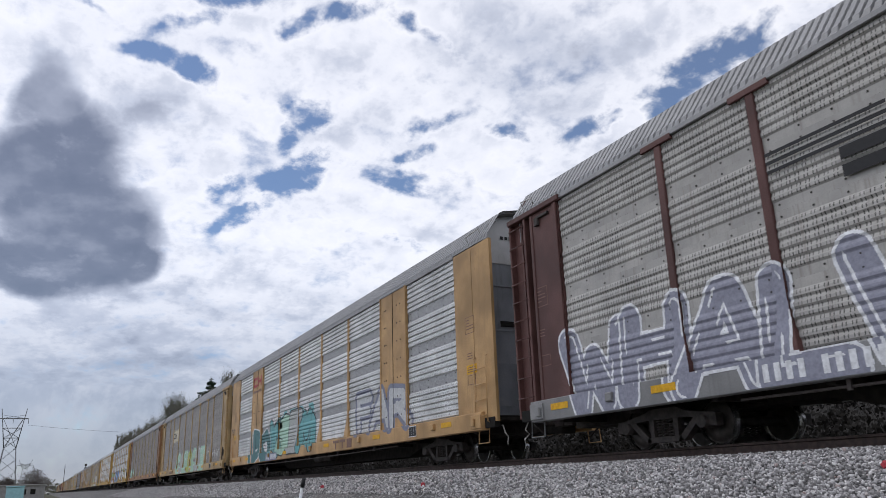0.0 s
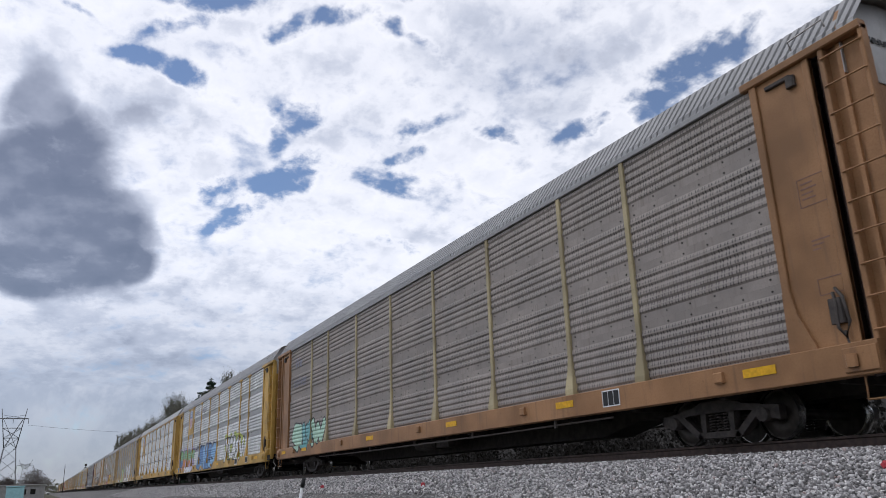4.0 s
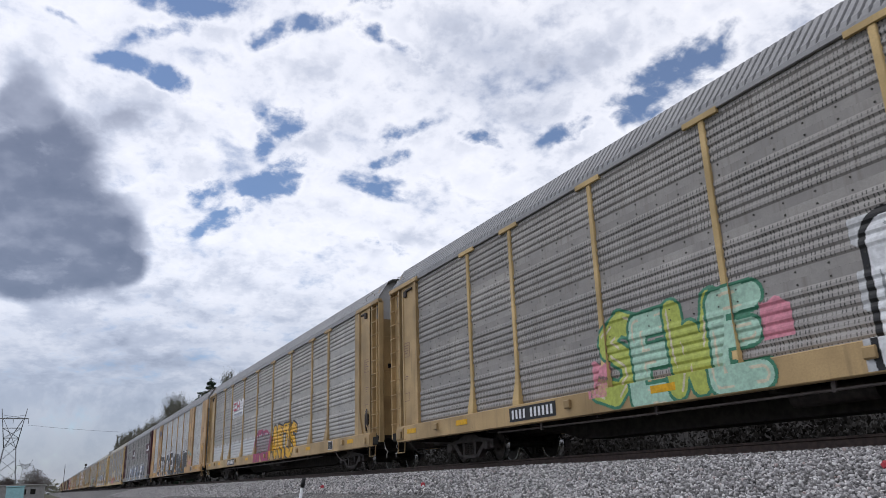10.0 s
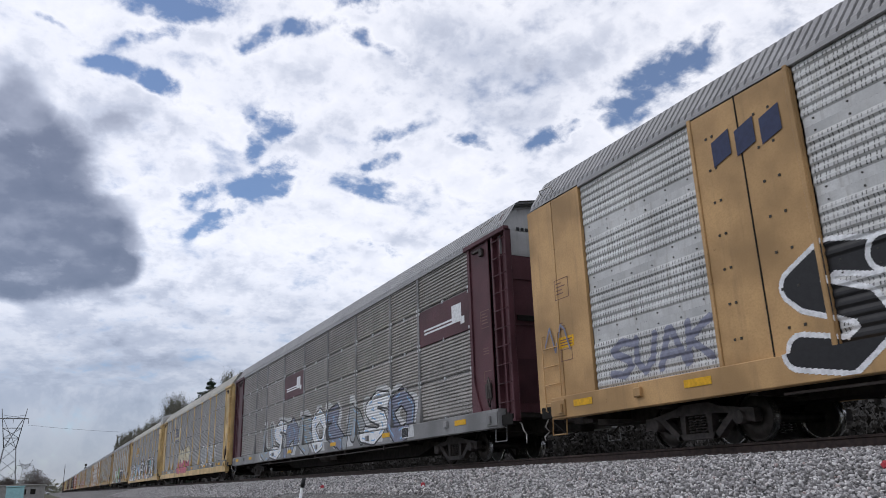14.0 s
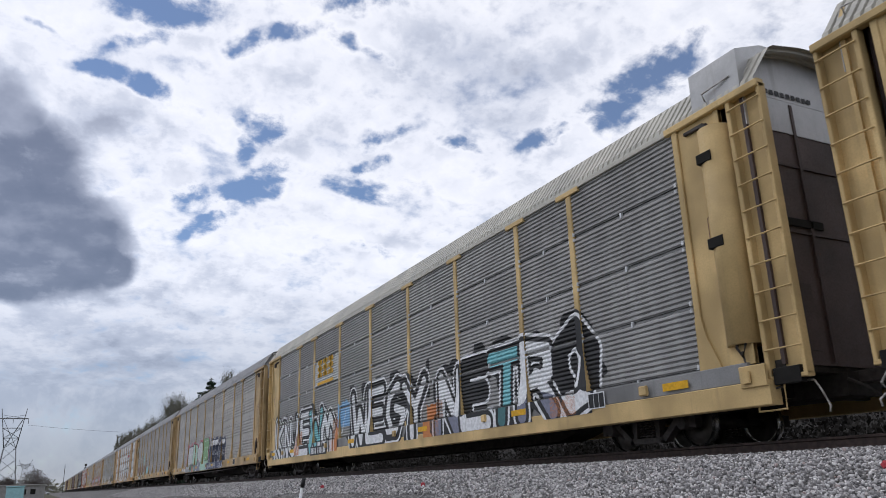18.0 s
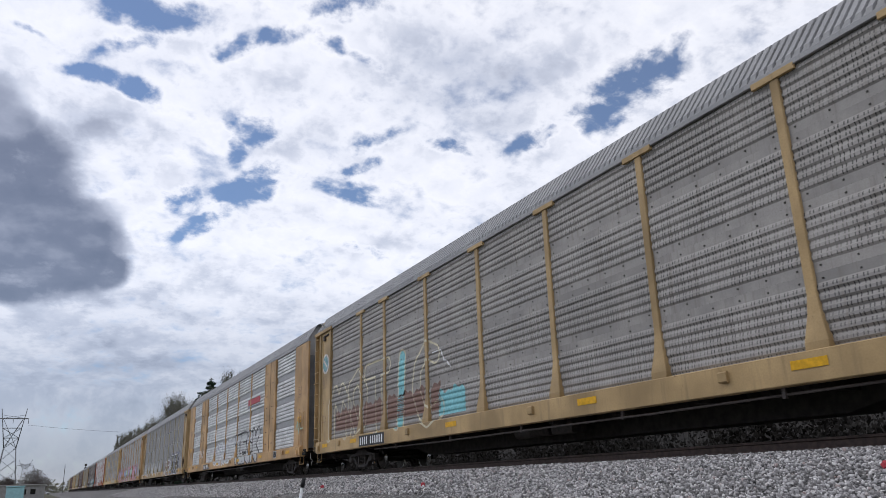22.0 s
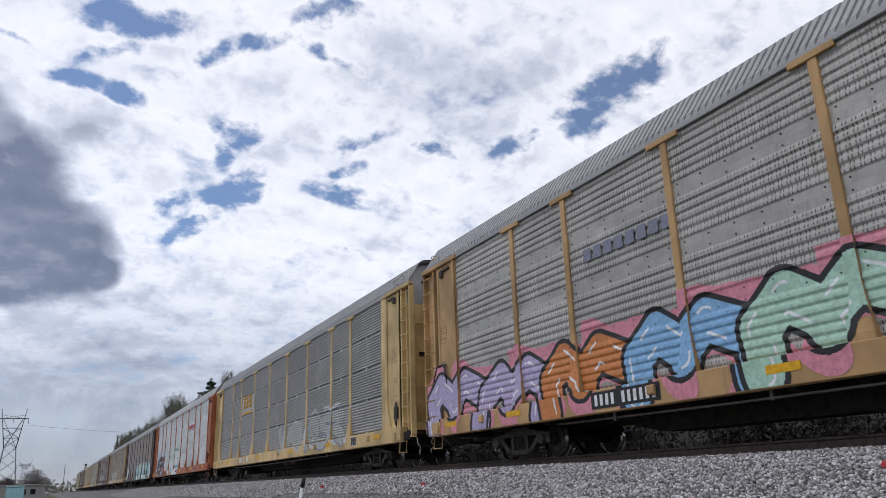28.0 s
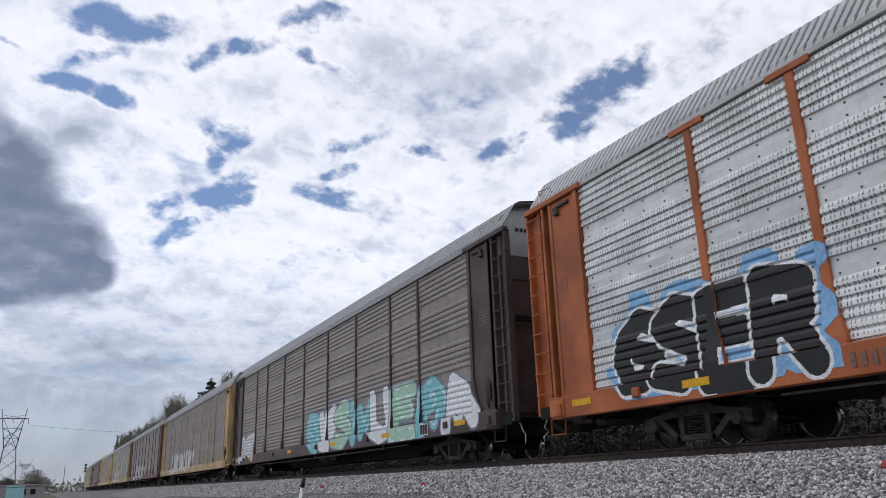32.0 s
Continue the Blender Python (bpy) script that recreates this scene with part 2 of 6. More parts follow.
def cloud_mesh():
    g, rings, n = Geo(), [0, 150, 300, 500, 750, 1050, 1400, 1800, 2300, 2900, 3600, 4200, 4600, 4700], 48
    vs = [(r * math.cos(6.28319 * k / n), r * math.sin(6.28319 * k / n), -CLOUD_Z * (r / CLOUD_R) ** 2) for r in rings[1:] for k in range(n)]
    fs = [(i * n + k, i * n + (k + 1) % n, (i + 1) * n + (k + 1) % n, (i + 1) * n + k) for i in range(len(rings) - 2) for k in range(n)]
    return g.add(vs, fs + [tuple(range(n - 1, -1, -1))], 0, True).mesh("cloud_sheet")


def cloud_mat():
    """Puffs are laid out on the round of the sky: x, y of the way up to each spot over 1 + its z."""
    m = bpy.data.materials.new("cloud_sheet")
    m.use_nodes = True
    m.cycles.emission_sampling = "NONE"
    nt = m.node_tree
    nt.nodes.clear()
    out = nt.nodes.new("ShaderNodeOutputMaterial")
    co = nt.nodes.new("ShaderNodeTexCoord").outputs["Object"]
    up = nt.nodes.new("ShaderNodeVectorMath")
    nt.links.new(co, up.inputs[0])
    up.inputs[1].default_value = (0, 0, CLOUD_Z)
    unit = nt.nodes.new("ShaderNodeVectorMath")
    unit.operation = "NORMALIZE"
    nt.links.new(up.outputs[0], unit.inputs[0])
    sep = nt.nodes.new("ShaderNodeSeparateXYZ")
    nt.links.new(unit.outputs[0], sep.inputs[0])
    den = nmath(nt, "ADD", sep.outputs[2], 1.0)
    flat = nt.nodes.new("ShaderNodeCombineXYZ")
    nt.links.new(nmath(nt, "DIVIDE", sep.outputs[0], den), flat.inputs[0])
    nt.links.new(nmath(nt, "DIVIDE", sep.outputs[1], den), flat.inputs[1])
    p0 = flat.outputs[0]
    height = sep.outputs[2]

    def warped(src, scale, amount, detail):
        w = nt.nodes.new("ShaderNodeTexNoise")
        w.inputs["Scale"].default_value, w.inputs["Detail"].default_value = scale, detail
        nt.links.new(src, w.inputs["Vector"])
        v = nt.nodes.new("ShaderNodeVectorMath")
        v.operation = "MULTIPLY_ADD"
        nt.links.new(w.outputs["Color"], v.inputs[0])
        v.inputs[1].default_value, v.inputs[2].default_value = (amount, amount, 0), (-amount / 2, -amount / 2, 0)
        a = nt.nodes.new("ShaderNodeVectorMath")
        nt.links.new(src, a.inputs[0])
        nt.links.new(v.outputs[0], a.inputs[1])
        return a.outputs[0]

    p = warped(p0, 14.0, 0.045, 5)
    q = warped(p0, 9.0, 0.05, 5)
    # a flat layer seen from below: puffs grow shallow towards the horizon
    squash = nmath(nt, "POWER", nmath(nt, "MAXIMUM", height, 0.12), -0.22)

    def spread(src, k):
        v = nt.nodes.new("ShaderNodeVectorMath")
        v.operation = "SCALE"
        nt.links.new(src, v.inputs[0])
        nt.links.new(nmath(nt, "MULTIPLY", squash, k), v.inputs["Scale"])
        return v.outputs[0]

    s0 = warped(spread(p0, 1.0), 12.0, 0.02, 3)
    s1 = warped(spread(p0, 0.965), 12.0, 0.02, 3)

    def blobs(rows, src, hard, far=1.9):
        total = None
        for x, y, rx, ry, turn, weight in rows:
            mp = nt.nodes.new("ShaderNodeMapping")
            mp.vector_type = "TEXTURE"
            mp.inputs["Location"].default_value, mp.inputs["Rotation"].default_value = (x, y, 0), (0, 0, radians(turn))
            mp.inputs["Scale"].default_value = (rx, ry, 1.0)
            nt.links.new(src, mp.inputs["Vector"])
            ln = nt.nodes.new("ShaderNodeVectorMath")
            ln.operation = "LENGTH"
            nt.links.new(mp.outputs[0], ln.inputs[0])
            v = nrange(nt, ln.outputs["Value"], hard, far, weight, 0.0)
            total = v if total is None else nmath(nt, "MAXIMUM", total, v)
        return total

    def puffs(scale, src):
        v = nt.nodes.new("ShaderNodeTexVoronoi")
        v.feature = "SMOOTH_F1"
        v.inputs["Scale"].default_value, v.inputs["Smoothness"].default_value = scale, 0.6
        v.inputs["Detail"].default_value, v.inputs["Roughness"].default_value = 2.0, 0.5
        nt.links.new(src, v.inputs["Vector"])
        return v.outputs["Distance"]

    big = ntex(nt, s0, 4.6, 7, 0.5)
    mid = ntex(nt, s0, 11, 8, 0.52)
    lit = nmath(nt, "SUBTRACT", ntex(nt, s1, 9, 5, 0.5), ntex(nt, s0, 9, 5, 0.5))
    curl = nmath(nt, "SUBTRACT", ntex(nt, s1, 24, 4, 0.5), ntex(nt, s0, 24, 4, 0.5))
    fine = ntex(nt, s0, 40, 6, 0.6)
    cells = puffs(10, s0)
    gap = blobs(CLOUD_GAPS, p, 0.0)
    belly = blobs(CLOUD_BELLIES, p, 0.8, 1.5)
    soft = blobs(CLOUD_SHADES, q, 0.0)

    def mad(a, x, k, mean):
        return nmath(nt, "ADD", a, nmath(nt, "MULTIPLY", nmath(nt, "SUBTRACT", x, mean), k))

    wisp = ntex(nt, s0, 95, 5, 0.6)
    billow = puffs(24, s0)
    ragged = mad(mad(mad(mad(nmath(nt, "MULTIPLY", nmath(nt, "SUBTRACT", mid, 0.5), 2.6), big, 0.8, 0.5), fine, 1.7, 0.5), wisp, 0.7, 0.5), billow, 0.9, 0.47)
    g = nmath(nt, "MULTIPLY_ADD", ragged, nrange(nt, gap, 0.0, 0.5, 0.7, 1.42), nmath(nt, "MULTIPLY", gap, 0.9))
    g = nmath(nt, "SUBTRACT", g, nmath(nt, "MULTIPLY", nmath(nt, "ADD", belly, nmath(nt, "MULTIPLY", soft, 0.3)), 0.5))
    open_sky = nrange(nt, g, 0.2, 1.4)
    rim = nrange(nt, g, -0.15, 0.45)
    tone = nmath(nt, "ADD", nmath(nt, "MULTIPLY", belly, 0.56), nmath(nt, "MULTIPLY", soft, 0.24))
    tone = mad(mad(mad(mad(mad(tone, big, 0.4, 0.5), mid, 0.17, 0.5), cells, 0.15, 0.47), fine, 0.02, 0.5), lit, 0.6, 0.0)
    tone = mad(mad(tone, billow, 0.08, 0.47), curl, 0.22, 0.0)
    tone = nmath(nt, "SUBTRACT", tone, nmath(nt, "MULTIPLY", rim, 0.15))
    col = nramp(nt, nrange(nt, tone, -0.1, 0.8, 0, 1, False),
                [(0.0, (0.99, 0.99, 1.01)), (0.14, (0.9, 0.91, 0.95)), (0.34, (0.61, 0.64, 0.715)), (0.58, (0.36, 0.38, 0.445)), (0.82, (0.185, 0.2, 0.25)), (1.0, (0.15, 0.165, 0.21))])
    col = nmix(nt, nrange(nt, height, 0.0, 0.3, 0.9, 0.0), col, (0.26, 0.285, 0.36))
    em = nt.nodes.new("ShaderNodeEmission")
    em.inputs["Strength"].default_value = 1.13
    nt.links.new(col, em.inputs["Color"])
    tr = nt.nodes.new("ShaderNodeBsdfTransparent")
    mixed = nt.nodes.new("ShaderNodeMixShader")
    thick = nmath(nt, "SUBTRACT", 1.0, nmath(nt, "MULTIPLY", open_sky, 0.93))
    nt.links.new(nmath(nt, "MULTIPLY", thick, 0.82), mixed.inputs[0])
    nt.links.new(tr.outputs[0], mixed.inputs[1])
    nt.links.new(em.outputs[0], mixed.inputs[2])
    nt.links.new(mixed.outputs[0], out.inputs[0])
    return m


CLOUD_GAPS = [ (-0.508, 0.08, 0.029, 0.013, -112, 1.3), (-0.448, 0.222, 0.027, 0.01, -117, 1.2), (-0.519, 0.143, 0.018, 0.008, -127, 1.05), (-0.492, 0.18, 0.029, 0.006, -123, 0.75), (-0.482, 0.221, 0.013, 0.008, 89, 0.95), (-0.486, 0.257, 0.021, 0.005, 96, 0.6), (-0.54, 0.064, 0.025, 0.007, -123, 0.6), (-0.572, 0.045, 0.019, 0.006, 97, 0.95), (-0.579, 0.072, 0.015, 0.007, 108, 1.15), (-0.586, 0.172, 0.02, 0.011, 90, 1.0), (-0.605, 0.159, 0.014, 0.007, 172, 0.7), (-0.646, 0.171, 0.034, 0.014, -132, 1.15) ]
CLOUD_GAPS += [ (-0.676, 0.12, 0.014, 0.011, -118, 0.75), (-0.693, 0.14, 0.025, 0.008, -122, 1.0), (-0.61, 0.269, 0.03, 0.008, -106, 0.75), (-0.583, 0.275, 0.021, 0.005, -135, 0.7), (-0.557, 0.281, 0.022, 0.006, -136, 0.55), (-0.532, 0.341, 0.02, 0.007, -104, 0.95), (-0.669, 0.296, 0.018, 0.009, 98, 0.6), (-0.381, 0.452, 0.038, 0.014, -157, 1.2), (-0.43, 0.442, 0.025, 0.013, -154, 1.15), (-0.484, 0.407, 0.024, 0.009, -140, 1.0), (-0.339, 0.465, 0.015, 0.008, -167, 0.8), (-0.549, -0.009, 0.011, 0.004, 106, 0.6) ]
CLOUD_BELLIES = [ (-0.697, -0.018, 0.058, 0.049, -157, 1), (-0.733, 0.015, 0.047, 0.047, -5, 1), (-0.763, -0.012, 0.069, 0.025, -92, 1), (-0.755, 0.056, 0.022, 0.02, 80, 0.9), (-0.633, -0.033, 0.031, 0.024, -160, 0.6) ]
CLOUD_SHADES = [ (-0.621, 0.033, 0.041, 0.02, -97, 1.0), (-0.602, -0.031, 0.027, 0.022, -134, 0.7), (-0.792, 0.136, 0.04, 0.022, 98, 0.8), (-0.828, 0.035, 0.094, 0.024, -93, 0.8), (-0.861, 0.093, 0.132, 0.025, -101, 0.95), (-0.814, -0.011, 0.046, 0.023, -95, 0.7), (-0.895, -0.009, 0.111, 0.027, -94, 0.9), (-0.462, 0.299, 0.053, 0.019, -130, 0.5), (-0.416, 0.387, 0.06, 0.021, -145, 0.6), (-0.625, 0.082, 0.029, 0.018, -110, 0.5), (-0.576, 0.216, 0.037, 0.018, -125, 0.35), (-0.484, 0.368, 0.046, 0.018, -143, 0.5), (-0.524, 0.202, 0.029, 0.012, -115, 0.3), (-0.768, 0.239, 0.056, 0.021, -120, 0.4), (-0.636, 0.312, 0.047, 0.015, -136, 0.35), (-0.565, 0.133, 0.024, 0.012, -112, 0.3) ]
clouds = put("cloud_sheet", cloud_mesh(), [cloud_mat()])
tagged(clouds, "broken white and grey cloud layer with blue gaps", "clouds", kind="structure")
clouds.location = (0, 0, CLOUD_Z)


# ---- ground ----
def ground_mat():
    m, nt, b, co = base_mat("field_ground", 0.95)
    a, f = ntex(nt, co, 0.05, 5), ntex(nt, co, 2.5, 6, 0.7)
    c = nmix(nt, nrange(nt, a, 0.35, 0.65), (0.075, 0.065, 0.045), (0.06, 0.075, 0.035))
    c = nmix(nt, nrange(nt, f, 0.35, 0.7, 0, 0.6), c, (0.12, 0.105, 0.075))
    nt.links.new(c, b.inputs["Base Color"])
    bump(nt, b, f, 0.5, 0.05)
    return m


ground = Geo()
ground.add([(-4800, -4800, 0), (4800, -4800, 0), (4800, 4800, 0), (-4800, 4800, 0)], [(0, 1, 2, 3)])
tagged(put("ground", ground.mesh("ground"), [ground_mat()]), "rough brown and green field beside the line", "ground", kind="structure")

# the ballast bed: a bank of crushed stone with a rounded shoulder
BED = ((3.2, 0.02), (5.0, 0.5), (7.3, 1.05), (8.1, 1.16), (8.7, 1.185), (11.5, 1.185), (12.3, 1.15), (15.6, 0.02))


def bed_z(y):
    return float(np.interp(y, [p[0] for p in BED], [p[1] for p in BED]))


bank = Geo()
xs = list(range(-900, 121, 30))
bank.add([(x, y, z) for x in xs for y, z in BED],
         [(i * 8 + j, (i + 1) * 8 + j, (i + 1) * 8 + j + 1, i * 8 + j + 1) for i in range(len(xs) - 1) for j in range(7)])
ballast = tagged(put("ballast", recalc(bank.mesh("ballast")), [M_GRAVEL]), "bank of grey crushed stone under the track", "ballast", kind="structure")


def stones():
    """Loose stones over the shoulder that faces the camera, small angular lumps."""
    rng = np.random.default_rng(5)
    shapes = []
    for k in range(14):
        bm = bmesh.new()
        bmesh.ops.create_icosphere(bm, subdivisions=1, radius=1.0)
        s = rng.uniform(0.55, 1.2, 3)
        co = np.array([[v.co.x, v.co.y, v.co.z] for v in bm.verts])
        # broken faces: cut the lump by a few planes
        for _ in range(7):
            n = rng.normal(size=3)
            n /= np.linalg.norm(n)
            over = co @ n - rng.uniform(0.35, 0.7)
            co -= np.outer(np.maximum(over, 0), n)
        co *= s * 1.25
        shapes.append((co, np.array([[v.index for v in f.verts] for f in bm.faces])))
        bm.free()
    def patch(xa, xb, ya, yb, per, size):
        n = int((xb - xa) * (yb - ya) * per)
        vs, fs, base = [], [], 0
        px, py = rng.uniform(xa, xb, n), rng.uniform(ya, yb, n)
        for i in range(n):
            co, fc = shapes[rng.integers(14)]
            q = Euler(rng.uniform(0, 6.28, 3)).to_matrix()
            r = size * rng.uniform(0.45, 1.4)
            w = co @ np.array(q).T * r + (px[i], py[i], bed_z(py[i]) + r * rng.uniform(0.0, 1.3))
            vs.append(w)
            fs.append(fc + base)
            base += len(w)
        return np.concatenate(vs), np.concatenate(fs)
    for xa, xb, ya, yb, per, size in ((-12, -3, 5.85, 9.25, 1500, 0.0185), (-22, -12, 6.1, 9.25, 720, 0.023), (-42, -22, 5.7, 9.2, 420, 0.024), (-80, -42, 5.2, 9.2, 190, 0.026)):
        v, f = patch(xa, xb, ya, yb, per, size)
        me = bpy.data.meshes.new("ballast_stones")
        me.vertices.add(len(v))
        me.vertices.foreach_set("co", v.ravel())
        me.loops.add(f.size)
        me.loops.foreach_set("vertex_index", f.ravel())
        me.polygons.add(len(f))
        me.polygons.foreach_set("loop_start", np.arange(0, f.size, 3))
        me.update(calc_edges=True)
        me.materials.append(None)
        ob = put("ballast_stones", me, [M_STONE])
        tagged(ob, "loose grey crushed ballast stones on the bank", "gravel", kind="stuff")


# ---- track ----
def rail_mesh(x0, x1):
    prof = [(-0.07, 0), (0.07, 0), (0.07, 0.012), (0.02, 0.03), (0.009, 0.05), (0.009, 0.125), (0.036, 0.14), (0.036, 0.166), (0.026, 0.172),
            (-0.026, 0.172), (-0.036, 0.166), (-0.036, 0.14), (-0.009, 0.125), (-0.009, 0.05), (-0.02, 0.03), (-0.07, 0.012)]
    g, n = Geo(), len(prof)
    vs = [(x, y, z) for x in (x0, x1) for y, z in prof]
    for i in range(n):
        j = (i + 1) % n
        g.add([vs[i], vs[j], vs[j + n], vs[i + n]], [(0, 1, 2, 3)], 1 if i == 8 else 0)
    g.add(vs[:n], [tuple(range(n - 1, -1, -1))])
    g.add(vs[n:], [tuple(range(n))])
    return recalc(g.mesh("rail"))


track = tagged(new("track"), "rusty steel rails on dark timber ties", "track", kind="structure")
RAIL = rail_mesh(-900, 120)
for side in (-1, 1):
    put("rail", RAIL, [M_RAIL, M_RAILTOP], track, pose(0, TRACK_Y + side * 0.753, RAIL_Z - 0.172))
tie = Geo().box(-0.115, 0.115, -1.3, 1.3, -0.16, 0, 0, 0.012).mesh("tie")
plate = Geo().box(-0.09, 0.09, -0.17, 0.17, 0.001, 0.018).mesh("tie_plate")
for i in range(150):
    x = 4 - i * 0.53
    put("tie", tie, [M_TIE], track, pose(x, TRACK_Y + random.uniform(-0.02, 0.02), RAIL_Z - 0.19, 0, 0, random.uniform(-0.6, 0.6)))

# ---- rail cars ----
COL = {
    "tan": paint("tan_paint", (0.47, 0.325, 0.155), wear=0.5), "yellow": paint("yellow_paint", (0.53, 0.325, 0.075), wear=0.35),
    "ochre": paint("ochre_paint", (0.52, 0.32, 0.14)), "brown": paint("red_brown_paint", (0.125, 0.055, 0.048), wear=0.3),
    "maroon": paint("maroon_paint", (0.085, 0.026, 0.034), wear=0.2), "orange": paint("orange_paint", (0.44, 0.125, 0.04), wear=0.25),
    "cream": paint("cream_paint", (0.64, 0.455, 0.205), wear=0.3), "darkbrown": paint("dark_brown_paint", (0.075, 0.05, 0.045)),
    "sage": paint("faded_sage_paint", (0.43, 0.36, 0.21), wear=0.5), "grey": paint("weathered_grey_paint", (0.24, 0.24, 0.24)), "zinc": paint("weathered_zinc", (0.22, 0.235, 0.26), wear=0.6), "rust": paint("rusty_tan_paint", (0.33, 0.17, 0.075), wear=0.6),
}
PANEL_H = (EAVE_Z - SILL_Z1) / 4
def side_sheet(name, col, rough, metal, wear, slotted=True):
    """The ribbed sheet with its slots, and the same sheet unpunched for the flat laps."""
    return (sheet(name, col, rough, metal, 0.008 if slotted else 0.0, (0.09, 0.0775), band=0.14, wear=wear), sheet(name + "_lap", col, rough, metal, wear=wear))


SHEET, LAP = {}, {}
for key, name, col, rough, metal, wear in (
        ("grey", "grey_side_sheet", (0.47, 0.455, 0.43), 0.56, 0.12, 0.6), ("pale", "pale_side_sheet", (0.62, 0.625, 0.62), 0.52, 0.12, 0.6),
        ("dark", "dark_side_sheet", (0.37, 0.35, 0.33), 0.58, 0.12, 0.6), ("brownish", "brown_grey_side_sheet", (0.33, 0.29, 0.265), 0.6, 0.1, 0.6),
        ("bright", "bright_slotted_side_sheet", (0.76, 0.77, 0.77), 0.45, 0.2, 0.25), ("band", "banded_side_sheet", (0.76, 0.77, 0.77), 0.5, 0.15, 0.4)):
    SHEET[key], LAP[key] = side_sheet(name, col, rough, metal, wear)
SHEET["silver"] = sheet("bright_silver_side_sheet", (0.82, 0.83, 0.84), 0.36, 0.35, 0.0145, (0.058, 0.05), wear=0.15, tall=PANEL_H)
SHEET["fine"] = sheet("fine_ribbed_side_sheet", (0.37, 0.365, 0.36), 0.55, 0.15, 0.009, (0.04, 0.0845), wear=0.35)
M_FLAT = plain("flat_grey_band", (0.33, 0.33, 0.335), 0.5, 0.2, 0.2, 10, 0.05)
LAP["band"] = M_FLAT
M_CLIP = plain("hinge_plate", (0.55, 0.56, 0.57), 0.45, 0.3, 0.2, 12, 0.1)
M_BOLT = plain("bolt_head", (0.05, 0.045, 0.04), 0.6, 0.4)
ROOFS = {
    "grey": sheet("grey_roof_sheet", (0.34, 0.34, 0.345), 0.5, 0.35), "pale": sheet("pale_roof_sheet", (0.5, 0.5, 0.5), 0.45, 0.35),
    "dark": sheet("dark_roof_sheet", (0.23, 0.23, 0.235), 0.5, 0.35), "cream": sheet("cream_roof_sheet", (0.52, 0.5, 0.44), 0.5, 0.2),
}
Y_PANEL = -(SIDE - 0.06)


LAP_H = 0.13              # half of the flat lap between two courses of panels


def rib_profile(kind, row=1):
    """(out, z) over one side panel from its bottom edge up; row 0 is the lowest course, 3 the highest."""
    if kind == "fine":
        p = [(-0.04, 0.0), (-0.04, 0.042), (0.004, 0.044)]
        n, z0, d = 11, 0.048, 0.03
        step = (PANEL_H - 0.056) / n
        for i in range(n):
            z = z0 + i * step
            p += [(0.004, z + step * 0.08), (d, z + step * 0.28), (d * 0.9, z + step * 0.6), (0.004, z + step * 0.94)]
    elif kind == "punched":
        p = [(0.004, 0.026)]
        step = (PANEL_H - 0.34) / 5
        for i in range(5):
            z = 0.17 + i * step
            p += [(0.0, z + step * 0.04), (0.035, z + step * 0.34), (0.035, z + step * 0.6), (0.0, z + step * 0.94)]
        return p + [(0.004, PANEL_H - 0.012)]
    else:
        z0 = LAP_H if row else 0.03
        z1 = PANEL_H - (LAP_H if row < 3 else 0.02)
        n, d = (5 if 0 < row < 3 else 6), (0.034 if kind == "lapped" else 0.021)
        p = [(0.0, 0.0), (0.0, z0)]
        step = (z1 - z0) / n
        for i in range(n):
            z = z0 + i * step
            p += [(0.0, z + step * 0.04), (d, z + step * (0.16 if kind == "lapped" else 0.3)), (d * 0.85, z + step * 0.62), (0.0, z + step * 0.96)]
        p.append((0.0, z1))
    p.append((p[-1][0], PANEL_H - 0.002))
    return p


